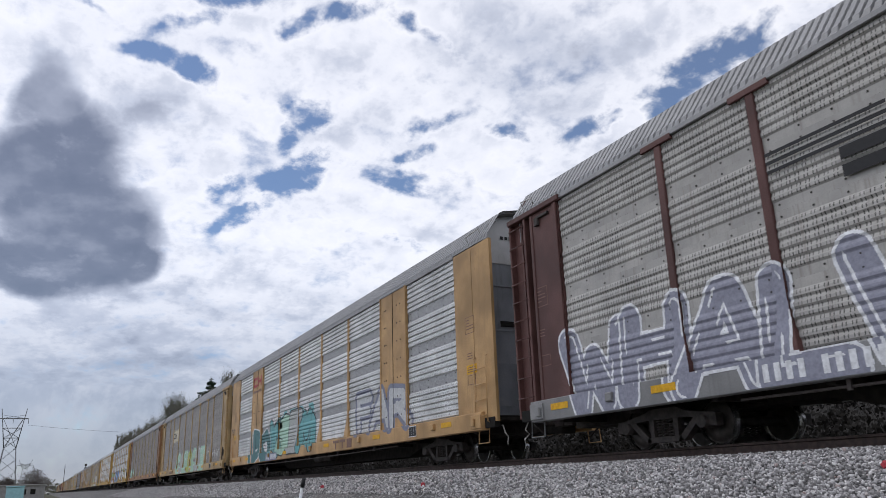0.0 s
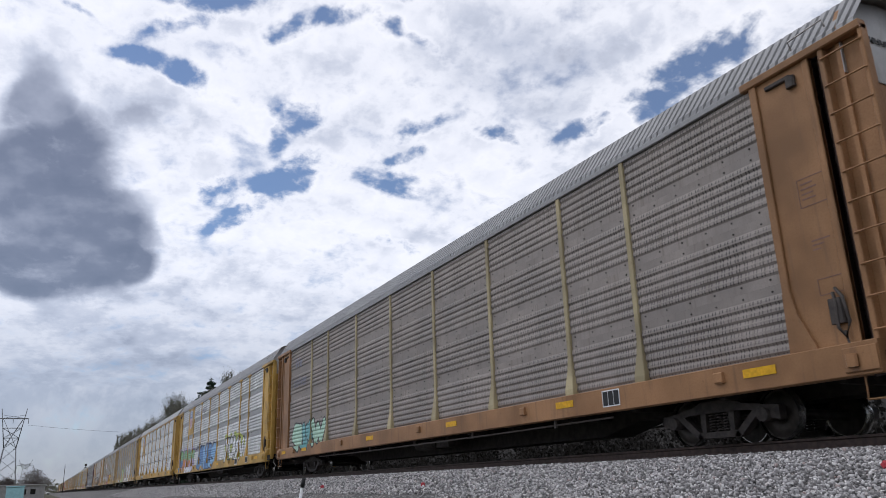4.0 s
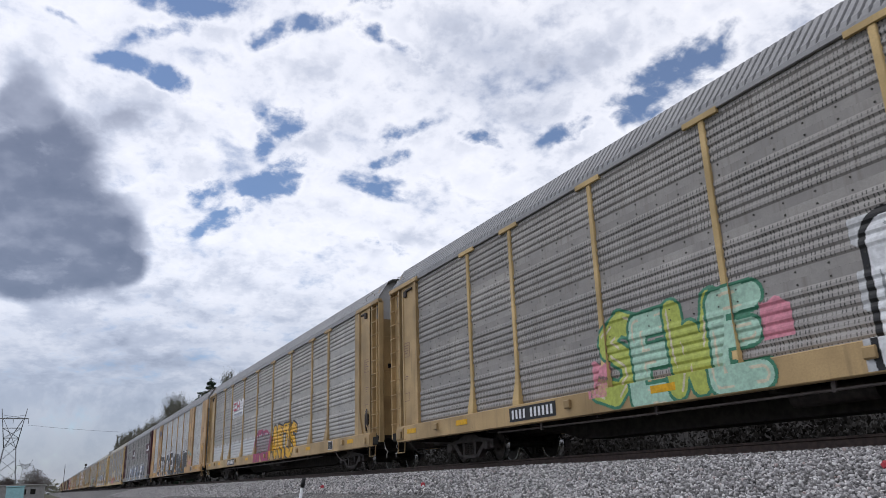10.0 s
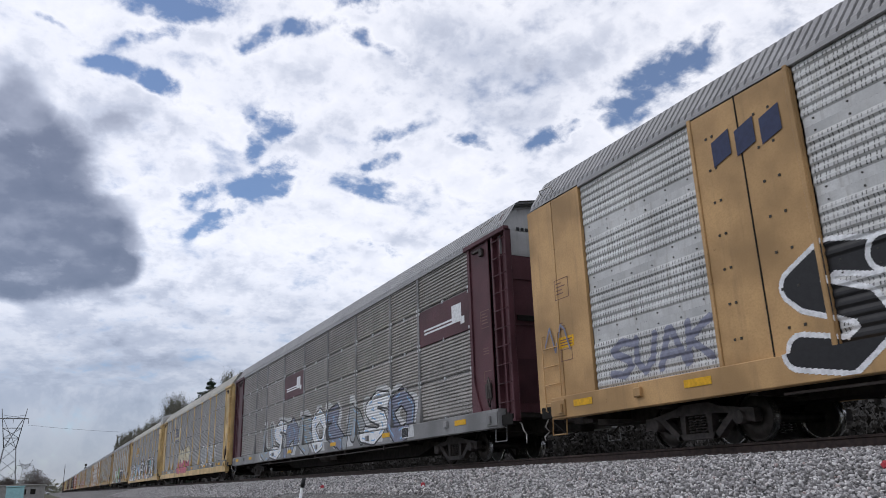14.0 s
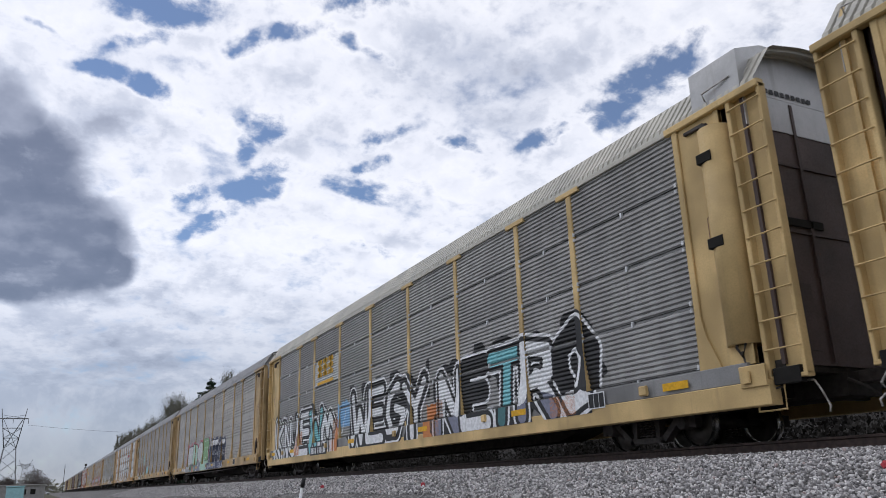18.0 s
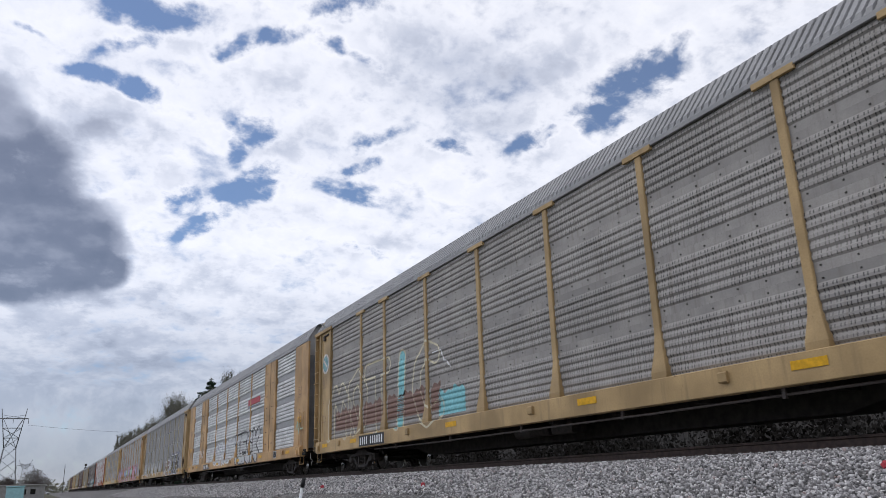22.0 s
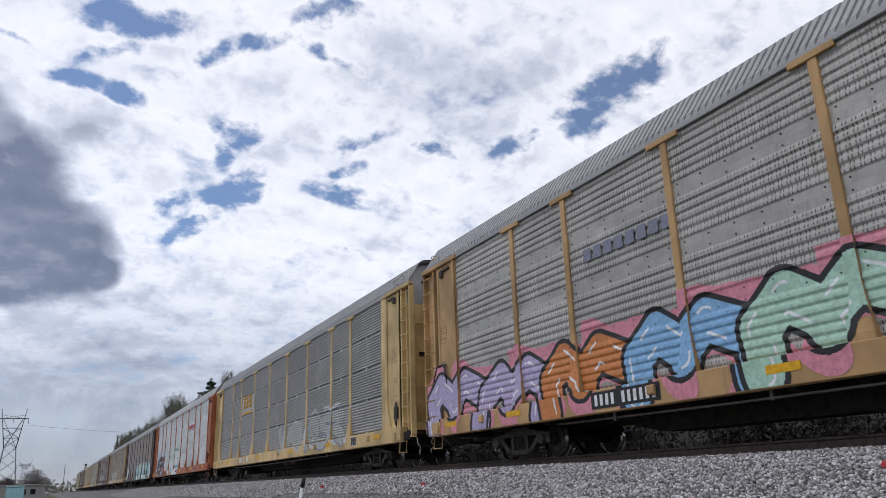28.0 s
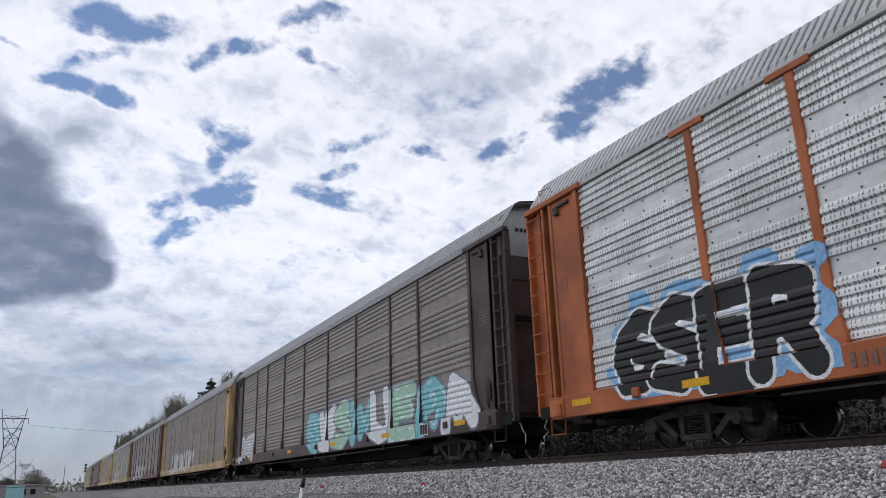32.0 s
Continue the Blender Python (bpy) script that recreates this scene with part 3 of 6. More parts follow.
PANELS = {}
SHIFTED = (2.8, 1.85, 2.9, 2.85, 2.85, 2.9, 2.85, 2.3, 2.85)
for kind in ("coarse", "lapped", "fine", "punched"):
    for w in sorted(set(SHIFTED if kind == "punched" else COLUMNS)):
        for row in ((0, 1, 3) if kind in ("coarse", "lapped") else (1,)):
            prof = [(-o, z) for o, z in rib_profile(kind, row)]
            g = Geo()
            x = w / 2 - 0.02
            cut = 3 if kind == "fine" else 2
            g.extrude_x(prof[:cut], -x, x, {"fine": 2, "punched": 0}.get(kind, 1))
            if kind in ("coarse", "lapped"):
                g.extrude_x(prof[cut - 1:-1], -x, x, 0)
                g.extrude_x(prof[-2:], -x, x, 1)
            else:
                g.extrude_x(prof[cut - 1:], -x, x, 0)
            # back sheet; black on punched panels, as the shade in the open joints
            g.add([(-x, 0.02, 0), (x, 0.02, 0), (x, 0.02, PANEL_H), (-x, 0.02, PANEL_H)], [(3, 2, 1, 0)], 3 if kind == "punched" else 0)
            if kind in ("coarse", "lapped"):
                n = int(w / 0.45)
                for i in range(n):
                    bx = -x + 0.16 + i * (2 * x - 0.32) / max(1, n - 1)
                    for bz in ((0.075,) if row == 3 else (PANEL_H - 0.1,) if row == 0 else (0.075, PANEL_H - 0.1)):
                        g.box(bx - 0.011, bx + 0.011, -0.014, 0.0, bz, bz + 0.022, 2)
            elif kind == "punched":
                for bx in (0.0, 0.06):
                    g.box(bx - 0.022, bx + 0.022, -0.03, 0.0, -0.055, 0.05, 1)
                for bx in (-x + 0.05, x - 0.05):
                    g.add([(bx + 0.07 * math.cos(a), yy, 0.02 + 0.08 * math.sin(a)) for yy in (0.0, -0.03) for a in [i * math.pi / 5 for i in range(10)]],
                          [tuple(range(10, 20))] + [(i, (i + 1) % 10, (i + 1) % 10 + 10, i + 10) for i in range(10)], 1)
                    g.box(bx - 0.02, bx + 0.02, -0.05, -0.03, -0.03, 0.06, 1)
            else:
                # hinge brackets on the joint, a pair of pale plates at each post
                g.box(-0.0, 0.04, -0.045, 0.0, -0.05, 0.05, 3)
                for bx in (-x + 0.045, x - 0.045):
                    g.box(bx - 0.03, bx + 0.03, -0.05, 0.0, -0.075, -0.012, 3, 0.012)
                    g.box(bx - 0.03, bx + 0.03, -0.05, 0.0, 0.034, 0.1, 3, 0.012)
            PANELS[kind, w, row] = g.mesh("side_panel")

# upright post: a hat section that flares into a gusset over the sill
def post_mesh(w, flare):
    zs = [(SILL_Z1 - 0.02, w / 2 + flare, 0.12), (SILL_Z1 + 0.1, w / 2 + flare, 0.12), (SILL_Z1 + 0.45, w / 2 + flare * 0.3, 0.07), (SILL_Z1 + 0.72, w / 2, 0.052), (EAVE_Z - 0.02, w / 2, 0.052)]
    g = Geo()
    vs = []
    for z, h, d in zs:
        vs += [(-h, 0.03, z), (-h, -d + 0.012, z), (-h + 0.014, -d, z), (h - 0.014, -d, z), (h, -d + 0.012, z), (h, 0.03, z)]
    fs = [(i * 6 + j, i * 6 + j + 1, i * 6 + j + 7, i * 6 + j + 6) for i in range(4) for j in range(5)]
    g.add(vs, fs + [(24, 25, 26, 27, 28, 29), (5, 4, 3, 2, 1, 0)])
    return recalc(g.mesh("post"))


POST, POST_THIN = post_mesh(0.15, 0.1), post_mesh(0.115, 0.07)
CAP = recalc(Geo().box(-0.36, 0.36, -0.075, -0.02, EAVE_Z - 0.1, EAVE_Z, 0, 0.006).mesh("post_cap"))
WIDE = recalc(Geo().box(-0.965, 0.965, -0.065, 0.0, SILL_Z1, EAVE_Z).box(-0.012, 0.012, -0.073, -0.065, SILL_Z1, EAVE_Z, 1)
              .box(-0.955, -0.88, -0.09, -0.06, SILL_Z1, EAVE_Z, 0, 0.01).box(0.88, 0.955, -0.09, -0.06, SILL_Z1, EAVE_Z, 0, 0.01).mesh("plain_panel"))
STRIP = recalc(Geo().box(11.76, 12.12, Y_PANEL - 0.07, Y_PANEL + 0.02, SILL_Z1, EAVE_Z).mesh("corner_strip"))
PZ = sum(COLUMNS) / 2     # half length of the panelled part


def bolt_rows(g, xs, zs, y, slot, r=0.018):
    for x in xs:
        for z in zs:
            g.box(x - r, x + r, y - 0.012, y, z - r, z + r, slot)


bolts = Geo()
bolt_rows(bolts, (-0.62, -0.5, 0.3, 0.55), [SILL_Z1 + 0.35 + i * 0.52 for i in range(7)], -0.065, 0)
BOLTS = bolts.mesh("bolts")

# roof: ribs run across it, with steep shoulders and a low crown
def roof_mesh():
    half = [(SIDE - 0.01, EAVE_Z + 0.03), (SIDE - 0.04, EAVE_Z + 0.11), (SIDE - 0.08, EAVE_Z + 0.16), (SIDE - 0.34, EAVE_Z + 0.6), (SIDE - 0.45, EAVE_Z + 0.66), (0.5, EAVE_Z + 0.76), (0.0, EAVE_Z + 0.79)]
    prof = [(-y, z) for y, z in half] + [(y, z) for y, z in half[-2::-1]]
    n = len(prof)
    xs = []
    x, rib = -HALF + 0.1, 0.152
    while x < HALF - 0.1:
        xs += [(x, 0.0), (x + rib * 0.27, 0.0), (x + rib * 0.33, 0.06), (x + rib * 0.93, 0.06)]
        x += rib
    vs = []
    for x, d in xs:
        for y, z in prof:
            k = 0.0 if z < EAVE_Z + 0.1 else d / max(0.4, math.hypot(y, z - EAVE_Z + 0.6))
            vs.append((x + (0.12 * min(1, (z - EAVE_Z) / 0.6)), y * (1 + k * 0.4), z + (d * 0.6 if k else 0)))
    g = Geo().add(vs, [(i * n + j, i * n + j + 1, (i + 1) * n + j + 1, (i + 1) * n + j) for i in range(len(xs) - 1) for j in range(n - 1)])
    return recalc(g.mesh("roof"))


ROOF = roof_mesh()
END_PROFILE = [(-SIDE + 0.06, 0.95), (SIDE - 0.06, 0.95), (SIDE - 0.06, EAVE_Z + 0.18), (SIDE - 0.21, EAVE_Z + 0.47), (SIDE - 0.47, EAVE_Z + 0.65), (0.5, EAVE_Z + 0.75),
               (-0.5, EAVE_Z + 0.75), (-SIDE + 0.47, EAVE_Z + 0.65), (-SIDE + 0.21, EAVE_Z + 0.47), (-SIDE + 0.06, EAVE_Z + 0.18)]


def across(poly, x0, x1, slot=0, g=None):
    """A polygon in y, z pushed along x."""
    g = g or Geo()
    n = len(poly)
    vs = [(x, y, z) for x in (x0, x1) for y, z in poly]
    return g.add(vs, [tuple(range(n)), tuple(range(2 * n - 1, n - 1, -1))] + [(i, i + n, (i + 1) % n + n, (i + 1) % n) for i in range(n)], slot)


def end_meshes():
    """Parts of the +x end, on the side that faces -y."""
    E, y = HALF, -SIDE
    out = {}
    d = across([p for p in END_PROFILE if p[1] < EAVE_Z - 0.5 or True], E - 0.42, E - 0.36)
    out["end_door"] = recalc(d.mesh("end_door"))
    top = across([(-SIDE + 0.055, EAVE_Z - 0.5), (SIDE - 0.055, EAVE_Z - 0.5)] + END_PROFILE[2:], E - 0.355, E - 0.345)
    out["door_top"] = recalc(top.mesh("door_top"))
    s = Geo()
    for z in (2.85, 3.9):
        s.box(E - 0.36, E - 0.335, -1.3, 1.3, z, z + 0.035)
    for yy in (-0.45, 0.45):
        s.box(E - 0.36, E - 0.33, yy - 0.03, yy + 0.03, 1.0, EAVE_Z)
    s.box(E - 0.36, E - 0.345, -1.25, -0.7, 1.15, 2.1)
    out["door_fold"] = recalc(s.mesh("door_fold"))
    g = Geo()
    g.box(PZ, E - 0.8, y + 0.02, y + 0.08, SILL_Z1 - 0.02, EAVE_Z)
    g.box(E - 0.9, E - 0.8, y - 0.0, y + 0.08, SILL_Z1 - 0.02, EAVE_Z, 0, 0.012)
    # strip deep in the slit, coloured dark for the shade of the recess
    g.box(E - 0.8, E - 0.64, y + 0.2, y + 0.22, SILL_Z1 - 0.02, EAVE_Z, 1)
    g.box(PZ + 0.02, PZ + 0.14, y - 0.02, y + 0.02, SILL_Z1, EAVE_Z, 0, 0.01)
    g.prism([(PZ + 0.0, SILL_Z1), (PZ + 0.42, SILL_Z1), (PZ + 0.2, SILL_Z1 + 0.5), (PZ + 0.14, SILL_Z1 + 0.8), (PZ + 0.02, SILL_Z1 + 0.8)], y - 0.022, y + 0.02)
    out["end_panel"] = recalc(g.mesh("end_panel"))
    g = Geo()
    g.box(E - 0.62, E - 0.02, y + 0.11, y + 0.15, 0.8, EAVE_Z)
    g.box(E - 0.64, E - 0.56, y - 0.015, y + 0.13, 0.78, EAVE_Z, 0, 0.012)
    g.box(E - 0.06, E, y - 0.015, y + 0.13, 0.78, EAVE_Z, 0, 0.012)
    g.box(E - 0.64, E, y - 0.01, y + 0.13, 0.74, 0.8, 0, 0.01)
    out["end_bay"] = recalc(g.mesh("end_bay"))
    out["rung"] = Geo().tube([(E - 0.6, y - 0.02, 0), (E - 0.59, y - 0.035, 0), (E - 0.03, y - 0.035, 0), (E - 0.02, y - 0.02, 0)], 0.013, 6).mesh("rung")
    g = Geo().box(PZ - 0.1, E, y - 0.05, y + 0.1, EAVE_Z - 0.06, EAVE_Z + 0.06, 0, 0.015)
    out["eave_plate"] = recalc(g.mesh("eave_plate"))
    out["stirrup_step"] = Geo().tube([(E - 0.85, y + 0.02, 0.72), (E - 0.85, y, 0.36), (E - 0.4, y, 0.36), (E - 0.4, y + 0.02, 0.72)], 0.016, 5, 0, False).mesh("stirrup_step")
    g = Geo()
    g.tube([(E - 1.0, y - 0.03, 1.75), (E - 0.9, y - 0.06, 1.62), (E - 0.86, y - 0.06, 1.3), (E - 0.93, y - 0.07, 1.12), (E - 1.02, y - 0.06, 1.25), (E - 1.0, y - 0.06, 1.55), (E - 1.04, y - 0.03, 1.7)], 0.022, 6)
    g.box(E - 1.12, E - 0.92, y - 0.06, y + 0.02, 1.3, 1.62, 0, 0.02)
    g.tube([(E - 0.95, y - 0.05, 1.2), (E - 0.9, y - 0.04, 0.85), (E - 0.7, y + 0.02, 0.62), (E - 0.45, y + 0.05, 0.66)], 0.016, 5)
    out["brake_chain"] = g.mesh("brake_chain")
    g = Geo().box(E - 1.16, E - 1.02, y - 0.05, y + 0.03, EAVE_Z - 0.36, EAVE_Z - 0.2, 0, 0.02).box(E - 1.5, E - 1.1, y - 0.03, y + 0.03, EAVE_Z - 0.22, EAVE_Z - 0.16, 0, 0.01)
    out["door_latch"] = g.mesh("door_latch")
    out["slot"] = Geo().box(E - 0.36, E - 0.33, -1.1, -0.2, 2.95, 3.08, 0, 0.01).mesh("door_slot")
    # flush version for cars with plain corner sheets
    g = Geo()
    g.box(PZ + 0.01, E - 0.9, y + 0.0, y + 0.07, SILL_Z1 - 0.02, EAVE_Z)
    out["inner_sheet"] = recalc(g.mesh("inner_sheet"))
    out["corner_sheet"] = recalc(Geo().box(E - 0.88, E - 0.02, y + 0.0, y + 0.07, 0.8, EAVE_Z).mesh("corner_sheet"))
    out["seam"] = recalc(Geo().box(E - 0.9, E - 0.88, y + 0.03, y + 0.08, 0.8, EAVE_Z).mesh("seam"))
    g = Geo()
    for x in (E - 0.85, E - 0.32):
        g.tube([(x, y + 0.02, 0.78), (x, y - 0.06, 0.82), (x, y - 0.06, 2.25), (x, y + 0.02, 2.29)], 0.015, 5)
    for z in (0.95, 1.3, 1.65, 2.0):
        g.tube([(E - 0.85, y - 0.06, z), (E - 0.32, y - 0.06, z)], 0.013, 5)
    out["corner_ladder"] = g.mesh("ladder")
    return out


ENDS = end_meshes()
SILL = Geo()
SILL.box(-HALF + 0.55, HALF - 0.55, -SIDE - 0.09, -SIDE + 0.12, SILL_Z0, SILL_Z1, 0, 0.012)
SILL = recalc(SILL.mesh("side_sill"))
SILL_LOW = recalc(Geo().box(-HALF + 0.55, HALF - 0.55, -SIDE - 0.09, -SIDE + 0.12, 0.43, 0.76, 0, 0.012).mesh("side_sill"))
SKIRT = recalc(Geo().box(-HALF + 0.9, HALF - 0.9, -SIDE - 0.06, -SIDE + 0.1, 0.76, SILL_Z1, 0, 0.012).mesh("skirt"))
EAVE = recalc(Geo().box(-PZ, PZ, -SIDE - 0.005, -SIDE + 0.1, EAVE_Z - 0.035, EAVE_Z + 0.06, 0, 0.01).mesh("eave_rail"))
g = Geo()
g.box(-HALF + 0.4, HALF - 0.4, -SIDE + 0.1, SIDE - 0.1, 0.86, 1.02)
for i in range(14):
    x = -12.6 + i * 25.2 / 13
    g.prism([(x - 0.06, 0.6), (x + 0.06, 0.6), (x + 0.06, 0.88), (x - 0.06, 0.88)], -SIDE + 0.13, SIDE - 0.13)
DECK = recalc(g.mesh("deck"))
g = Geo().prism([(-HALF + 0.3, 0.55), (-7.6, 0.55), (-6.6, 0.32), (6.6, 0.32), (7.6, 0.55), (HALF - 0.3, 0.55), (HALF - 0.3, 0.87), (-HALF + 0.3, 0.87)], -0.35, 0.35)
CENTRE = recalc(g.mesh("centre_sill"))
ROD = Geo().tube([(-8.2, -SIDE + 0.1, 0.56), (-4, -SIDE + 0.08, 0.53), (4, -SIDE + 0.08, 0.53), (8.2, -SIDE + 0.1, 0.56)], 0.022, 6)
for bx in (-6.5, -3.2, 0, 3.2, 6.5):
    ROD.box(bx - 0.03, bx + 0.03, -SIDE + 0.06, -SIDE + 0.1, 0.5, 0.66)
ROD = ROD.mesh("brake_pipe")
g = Geo().tube([(-1.1, -0.8, 0.55), (0.2, -0.8, 0.55)], 0.14, 12).box(0.5, 1.2, -1.05, -0.7, 0.42, 0.72, 0, 0.02)
BRAKE = g.mesh("brake_cylinder")


def truck_meshes():
    out = {}
    R = 0.36
    g = Geo().lathe([(0.0, -0.05), (0.09, -0.07), (0.1, -0.02), (0.17, 0.012), (0.27, -0.005), (0.31, -0.05), (R - 0.012, -0.062), (R, -0.05)], 36, 0)
    g.lathe([(R, -0.05), (R + 0.004, 0.03), (R + 0.028, 0.05), (R + 0.028, 0.075), (R - 0.05, 0.075)], 36, 1)
    g.lathe([(R - 0.05, 0.075), (0.1, 0.04), (0.0, 0.05)], 36, 0)
    out["wheel"] = g.mesh("wheel")
    g = Geo()
    w = 0.89
    frame_poly = [(-1.12, 0.30), (-1.12, 0.46), (-0.55, 0.53), (-0.28, 0.62), (0.28, 0.62), (0.55, 0.53), (1.12, 0.46), (1.12, 0.30), (0.86, 0.33), (0.46, 0.12), (0.3, 0.08), (-0.3, 0.08), (-0.46, 0.12), (-0.86, 0.33)]
    out["poly"] = frame_poly
    # cast side frame: top chord, legs and bottom chord round the spring pocket
    for poly in ([(-1.15, 0.28), (-1.15, 0.47), (-0.5, 0.56), (-0.3, 0.64), (0.3, 0.64), (0.5, 0.56), (1.15, 0.47), (1.15, 0.28), (1.0, 0.3), (0.98, 0.4), (0.5, 0.46), (-0.5, 0.46), (-0.98, 0.4), (-1.0, 0.3)],
                 [(-0.82, 0.42), (-0.68, 0.44), (-0.36, 0.17), (-0.3, 0.08), (-0.44, 0.1)], [(0.82, 0.42), (0.68, 0.44), (0.36, 0.17), (0.3, 0.08), (0.44, 0.1)],
                 [(-0.44, 0.09), (0.44, 0.09), (0.38, 0.18), (-0.38, 0.18)], [(-0.32, 0.17), (-0.24, 0.17), (-0.22, 0.47), (-0.34, 0.47)], [(0.32, 0.17), (0.24, 0.17), (0.22, 0.47), (0.34, 0.47)]):
        g.prism(poly, -0.07, 0.07)
    for x in (-w, w):
        g.tube([(x, -0.13, 0.36), (x, 0.1, 0.36)], 0.1, 12)
    out["side_frame"] = recalc(g.mesh("side_frame"))
    g = Geo()
    for x in (-0.14, 0.0, 0.14):
        pts = [(x + 0.055 * math.cos(a * 1.05), 0.055 * math.sin(a * 1.05), 0.18 + 0.26 * a / 36) for a in range(37)]
        g.tube(pts, 0.014, 5)
    out["spring"] = g.mesh("spring")
    out["bolster"] = recalc(Geo().box(-0.19, 0.19, -1.0, 1.0, 0.42, 0.58, 0, 0.03).box(-0.3, 0.3, -0.35, 0.35, 0.55, 0.66).mesh("bolster"))
    g = Geo().tube([(0, -0.95, 0), (0, 0.95, 0)], 0.075, 10)
    for side in (-1, 1):
        y = side * 0.76
        g.lathe([(a, y - side * b) for a, b in ((0.0, 0.05), (0.09, 0.07), (0.1, 0.02), (0.17, -0.012), (0.27, 0.005), (0.31, 0.05), (R - 0.012, 0.062), (R, 0.05))][::-side], 36, 0)
        g.lathe([(a, y + side * -b) for a, b in ((R, -0.05), (R + 0.004, 0.03), (R + 0.028, 0.05), (R + 0.028, 0.075), (R - 0.05, 0.075))][::1], 36, 1)
        g.lathe([(R - 0.05, y - side * 0.075), (0.1, y - side * 0.04), (0.075, y - side * 0.05)], 36, 0)
        for i in range(3):
            a = i * 2.094
            g.box(0.05 * math.cos(a) - 0.014, 0.05 * math.cos(a) + 0.014, side * 0.955 - 0.012, side * 0.955 + 0.012, 0.05 * math.sin(a) - 0.014, 0.05 * math.sin(a) + 0.014, 1)
    out["wheelset"] = recalc(g.mesh("wheelset"))
    return out


TRUCK = truck_meshes()
g = Geo().box(HALF - 0.5, HALF + 0.25, -0.09, 0.09, 0.72, 0.9, 0, 0.02).prism([(HALF + 0.15, 0.66), (HALF + 0.46, 0.66), (HALF + 0.46, 0.96), (HALF + 0.15, 0.96)], -0.15, 0.12)
COUPLER = recalc(g.mesh("coupler"))
HOSE = Geo().tube([(HALF - 0.15, -0.55, 0.75), (HALF + 0.1, -0.56, 0.62), (HALF + 0.3, -0.45, 0.42), (HALF + 0.48, -0.3, 0.5)], 0.022, 6).mesh("air_hose")
FLIP = Matrix.Rotation(math.pi, 4, "Z")


WHEELSETS = []


def car(k, spec):
    """One covered car rack; its origin lies on the rail at the middle of the car."""
    body, sh, kind = COL[spec["body"]], SHEET[spec["sheet"]], spec.get("ribs", "coarse")
    post_m = COL[spec.get("post", spec["body"])]
    sill_m = COL[spec.get("sill", spec["body"])]
    roof_m = ROOFS[spec.get("roof", "grey")]
    root = tagged(new("autorack_car"), spec["label"], "rail car", "cars of the freight train")
    put("deck", DECK, [M_DARK], root)
    put("centre_sill", CENTRE, [M_DARK], root)
    put("brake_cylinder", BRAKE, [M_TRUCK], root)
    put("roof", ROOF, [roof_m], root, None, "ribbed metal roof")
    wide = spec.get("wide", False)
    thin = spec.get("thin", False)
    for turn in (Matrix(), FLIP):
        near = turn is not FLIP
        low = spec.get("low", False)
        put("side_sill", SILL_LOW if low else SILL, [sill_m], root, turn)
        if low:
            put("skirt", SKIRT, [COL["grey"]], root, turn, "dull grey skirt plate")
        put("eave_rail", EAVE, [COL[spec["eave"]] if "eave" in spec else roof_m], root, turn)
        put("brake_pipe", ROD, [M_PIPE], root, turn)
        x = -12.4 if kind == "punched" else -PZ + spec.get("shift", 0.0)
        if kind == "punched" or "shift" in spec:
            put("corner_strip", STRIP, [body], root, turn)
        for c, w in enumerate(SHIFTED if kind == "punched" else COLUMNS):
            mid = x + w / 2
            if wide and c in (1, 7):
                wp = put("plain_panel", WIDE, [body, M_HOLE], root, turn @ pose(mid, Y_PANEL, 0))
                put("bolts", BOLTS, [M_BOLT], wp)
            else:
                for r in range(4):
                    me = PANELS[kind, w, {0: 0, 3: 3}.get(r, 1) if kind in ("coarse", "lapped") else 1]
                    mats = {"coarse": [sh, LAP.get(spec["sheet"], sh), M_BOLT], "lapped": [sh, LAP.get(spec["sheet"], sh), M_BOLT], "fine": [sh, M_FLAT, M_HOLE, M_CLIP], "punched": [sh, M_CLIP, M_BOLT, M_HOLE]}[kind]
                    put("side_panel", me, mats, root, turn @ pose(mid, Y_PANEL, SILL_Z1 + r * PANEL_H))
            if c and not (wide and c in (1, 2, 7, 8)):
                put("post", POST_THIN if thin else POST, [post_m], root, turn @ pose(x, Y_PANEL, 0))
                if spec.get("caps", not thin and not wide):
                    put("post_cap", CAP, [post_m], root, turn @ pose(x, Y_PANEL, 0))
            x += w
    for turn in (Matrix(), FLIP):
        put("end_door", ENDS["end_door"], [COL[spec.get("end", spec["body"])]], root, turn)
        put("door_top", ENDS["door_top"], [ROOFS[spec.get("top", "pale")]], root, turn)
        put("door_fold", ENDS["door_fold"], [COL[spec.get("end", spec["body"])]], root, turn)
        put("door_slot", ENDS["slot"], [M_HOLE], root, turn, "dark slot")
        put("coupler", COUPLER, [M_TRUCK], root, turn)
        put("air_hose", HOSE, [M_DARK], root, turn)
        for mirror in (1, -1):
            t2 = turn @ Matrix.Diagonal((1, mirror, 1, 1))
            if wide:
                put("inner_sheet", ENDS["inner_sheet"], [body], root, t2)
                put("corner_sheet", ENDS["corner_sheet"], [body], root, t2)
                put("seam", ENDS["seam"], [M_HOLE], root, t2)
                put("ladder", ENDS["corner_ladder"], [body], root, t2)
            else:
                if mirror == 1:
                    put("brake_chain", ENDS["brake_chain"], [M_TRUCK], root, t2)
                put("door_latch", ENDS["door_latch"], [M_TRUCK], root, t2)
                # dark brown in the second slot stands for shade in the recessed slit
                put("end_panel", ENDS["end_panel"], [body, COL["darkbrown"]], root, t2)
                bay = put("end_bay", ENDS["end_bay"], [body], root, t2)
                for i in range(10):
                    put("rung", ENDS["rung"], [body], bay, pose(0, 0, 1.15 + i * 0.4))
                put("eave_plate", ENDS["eave_plate"], [body], root, t2)
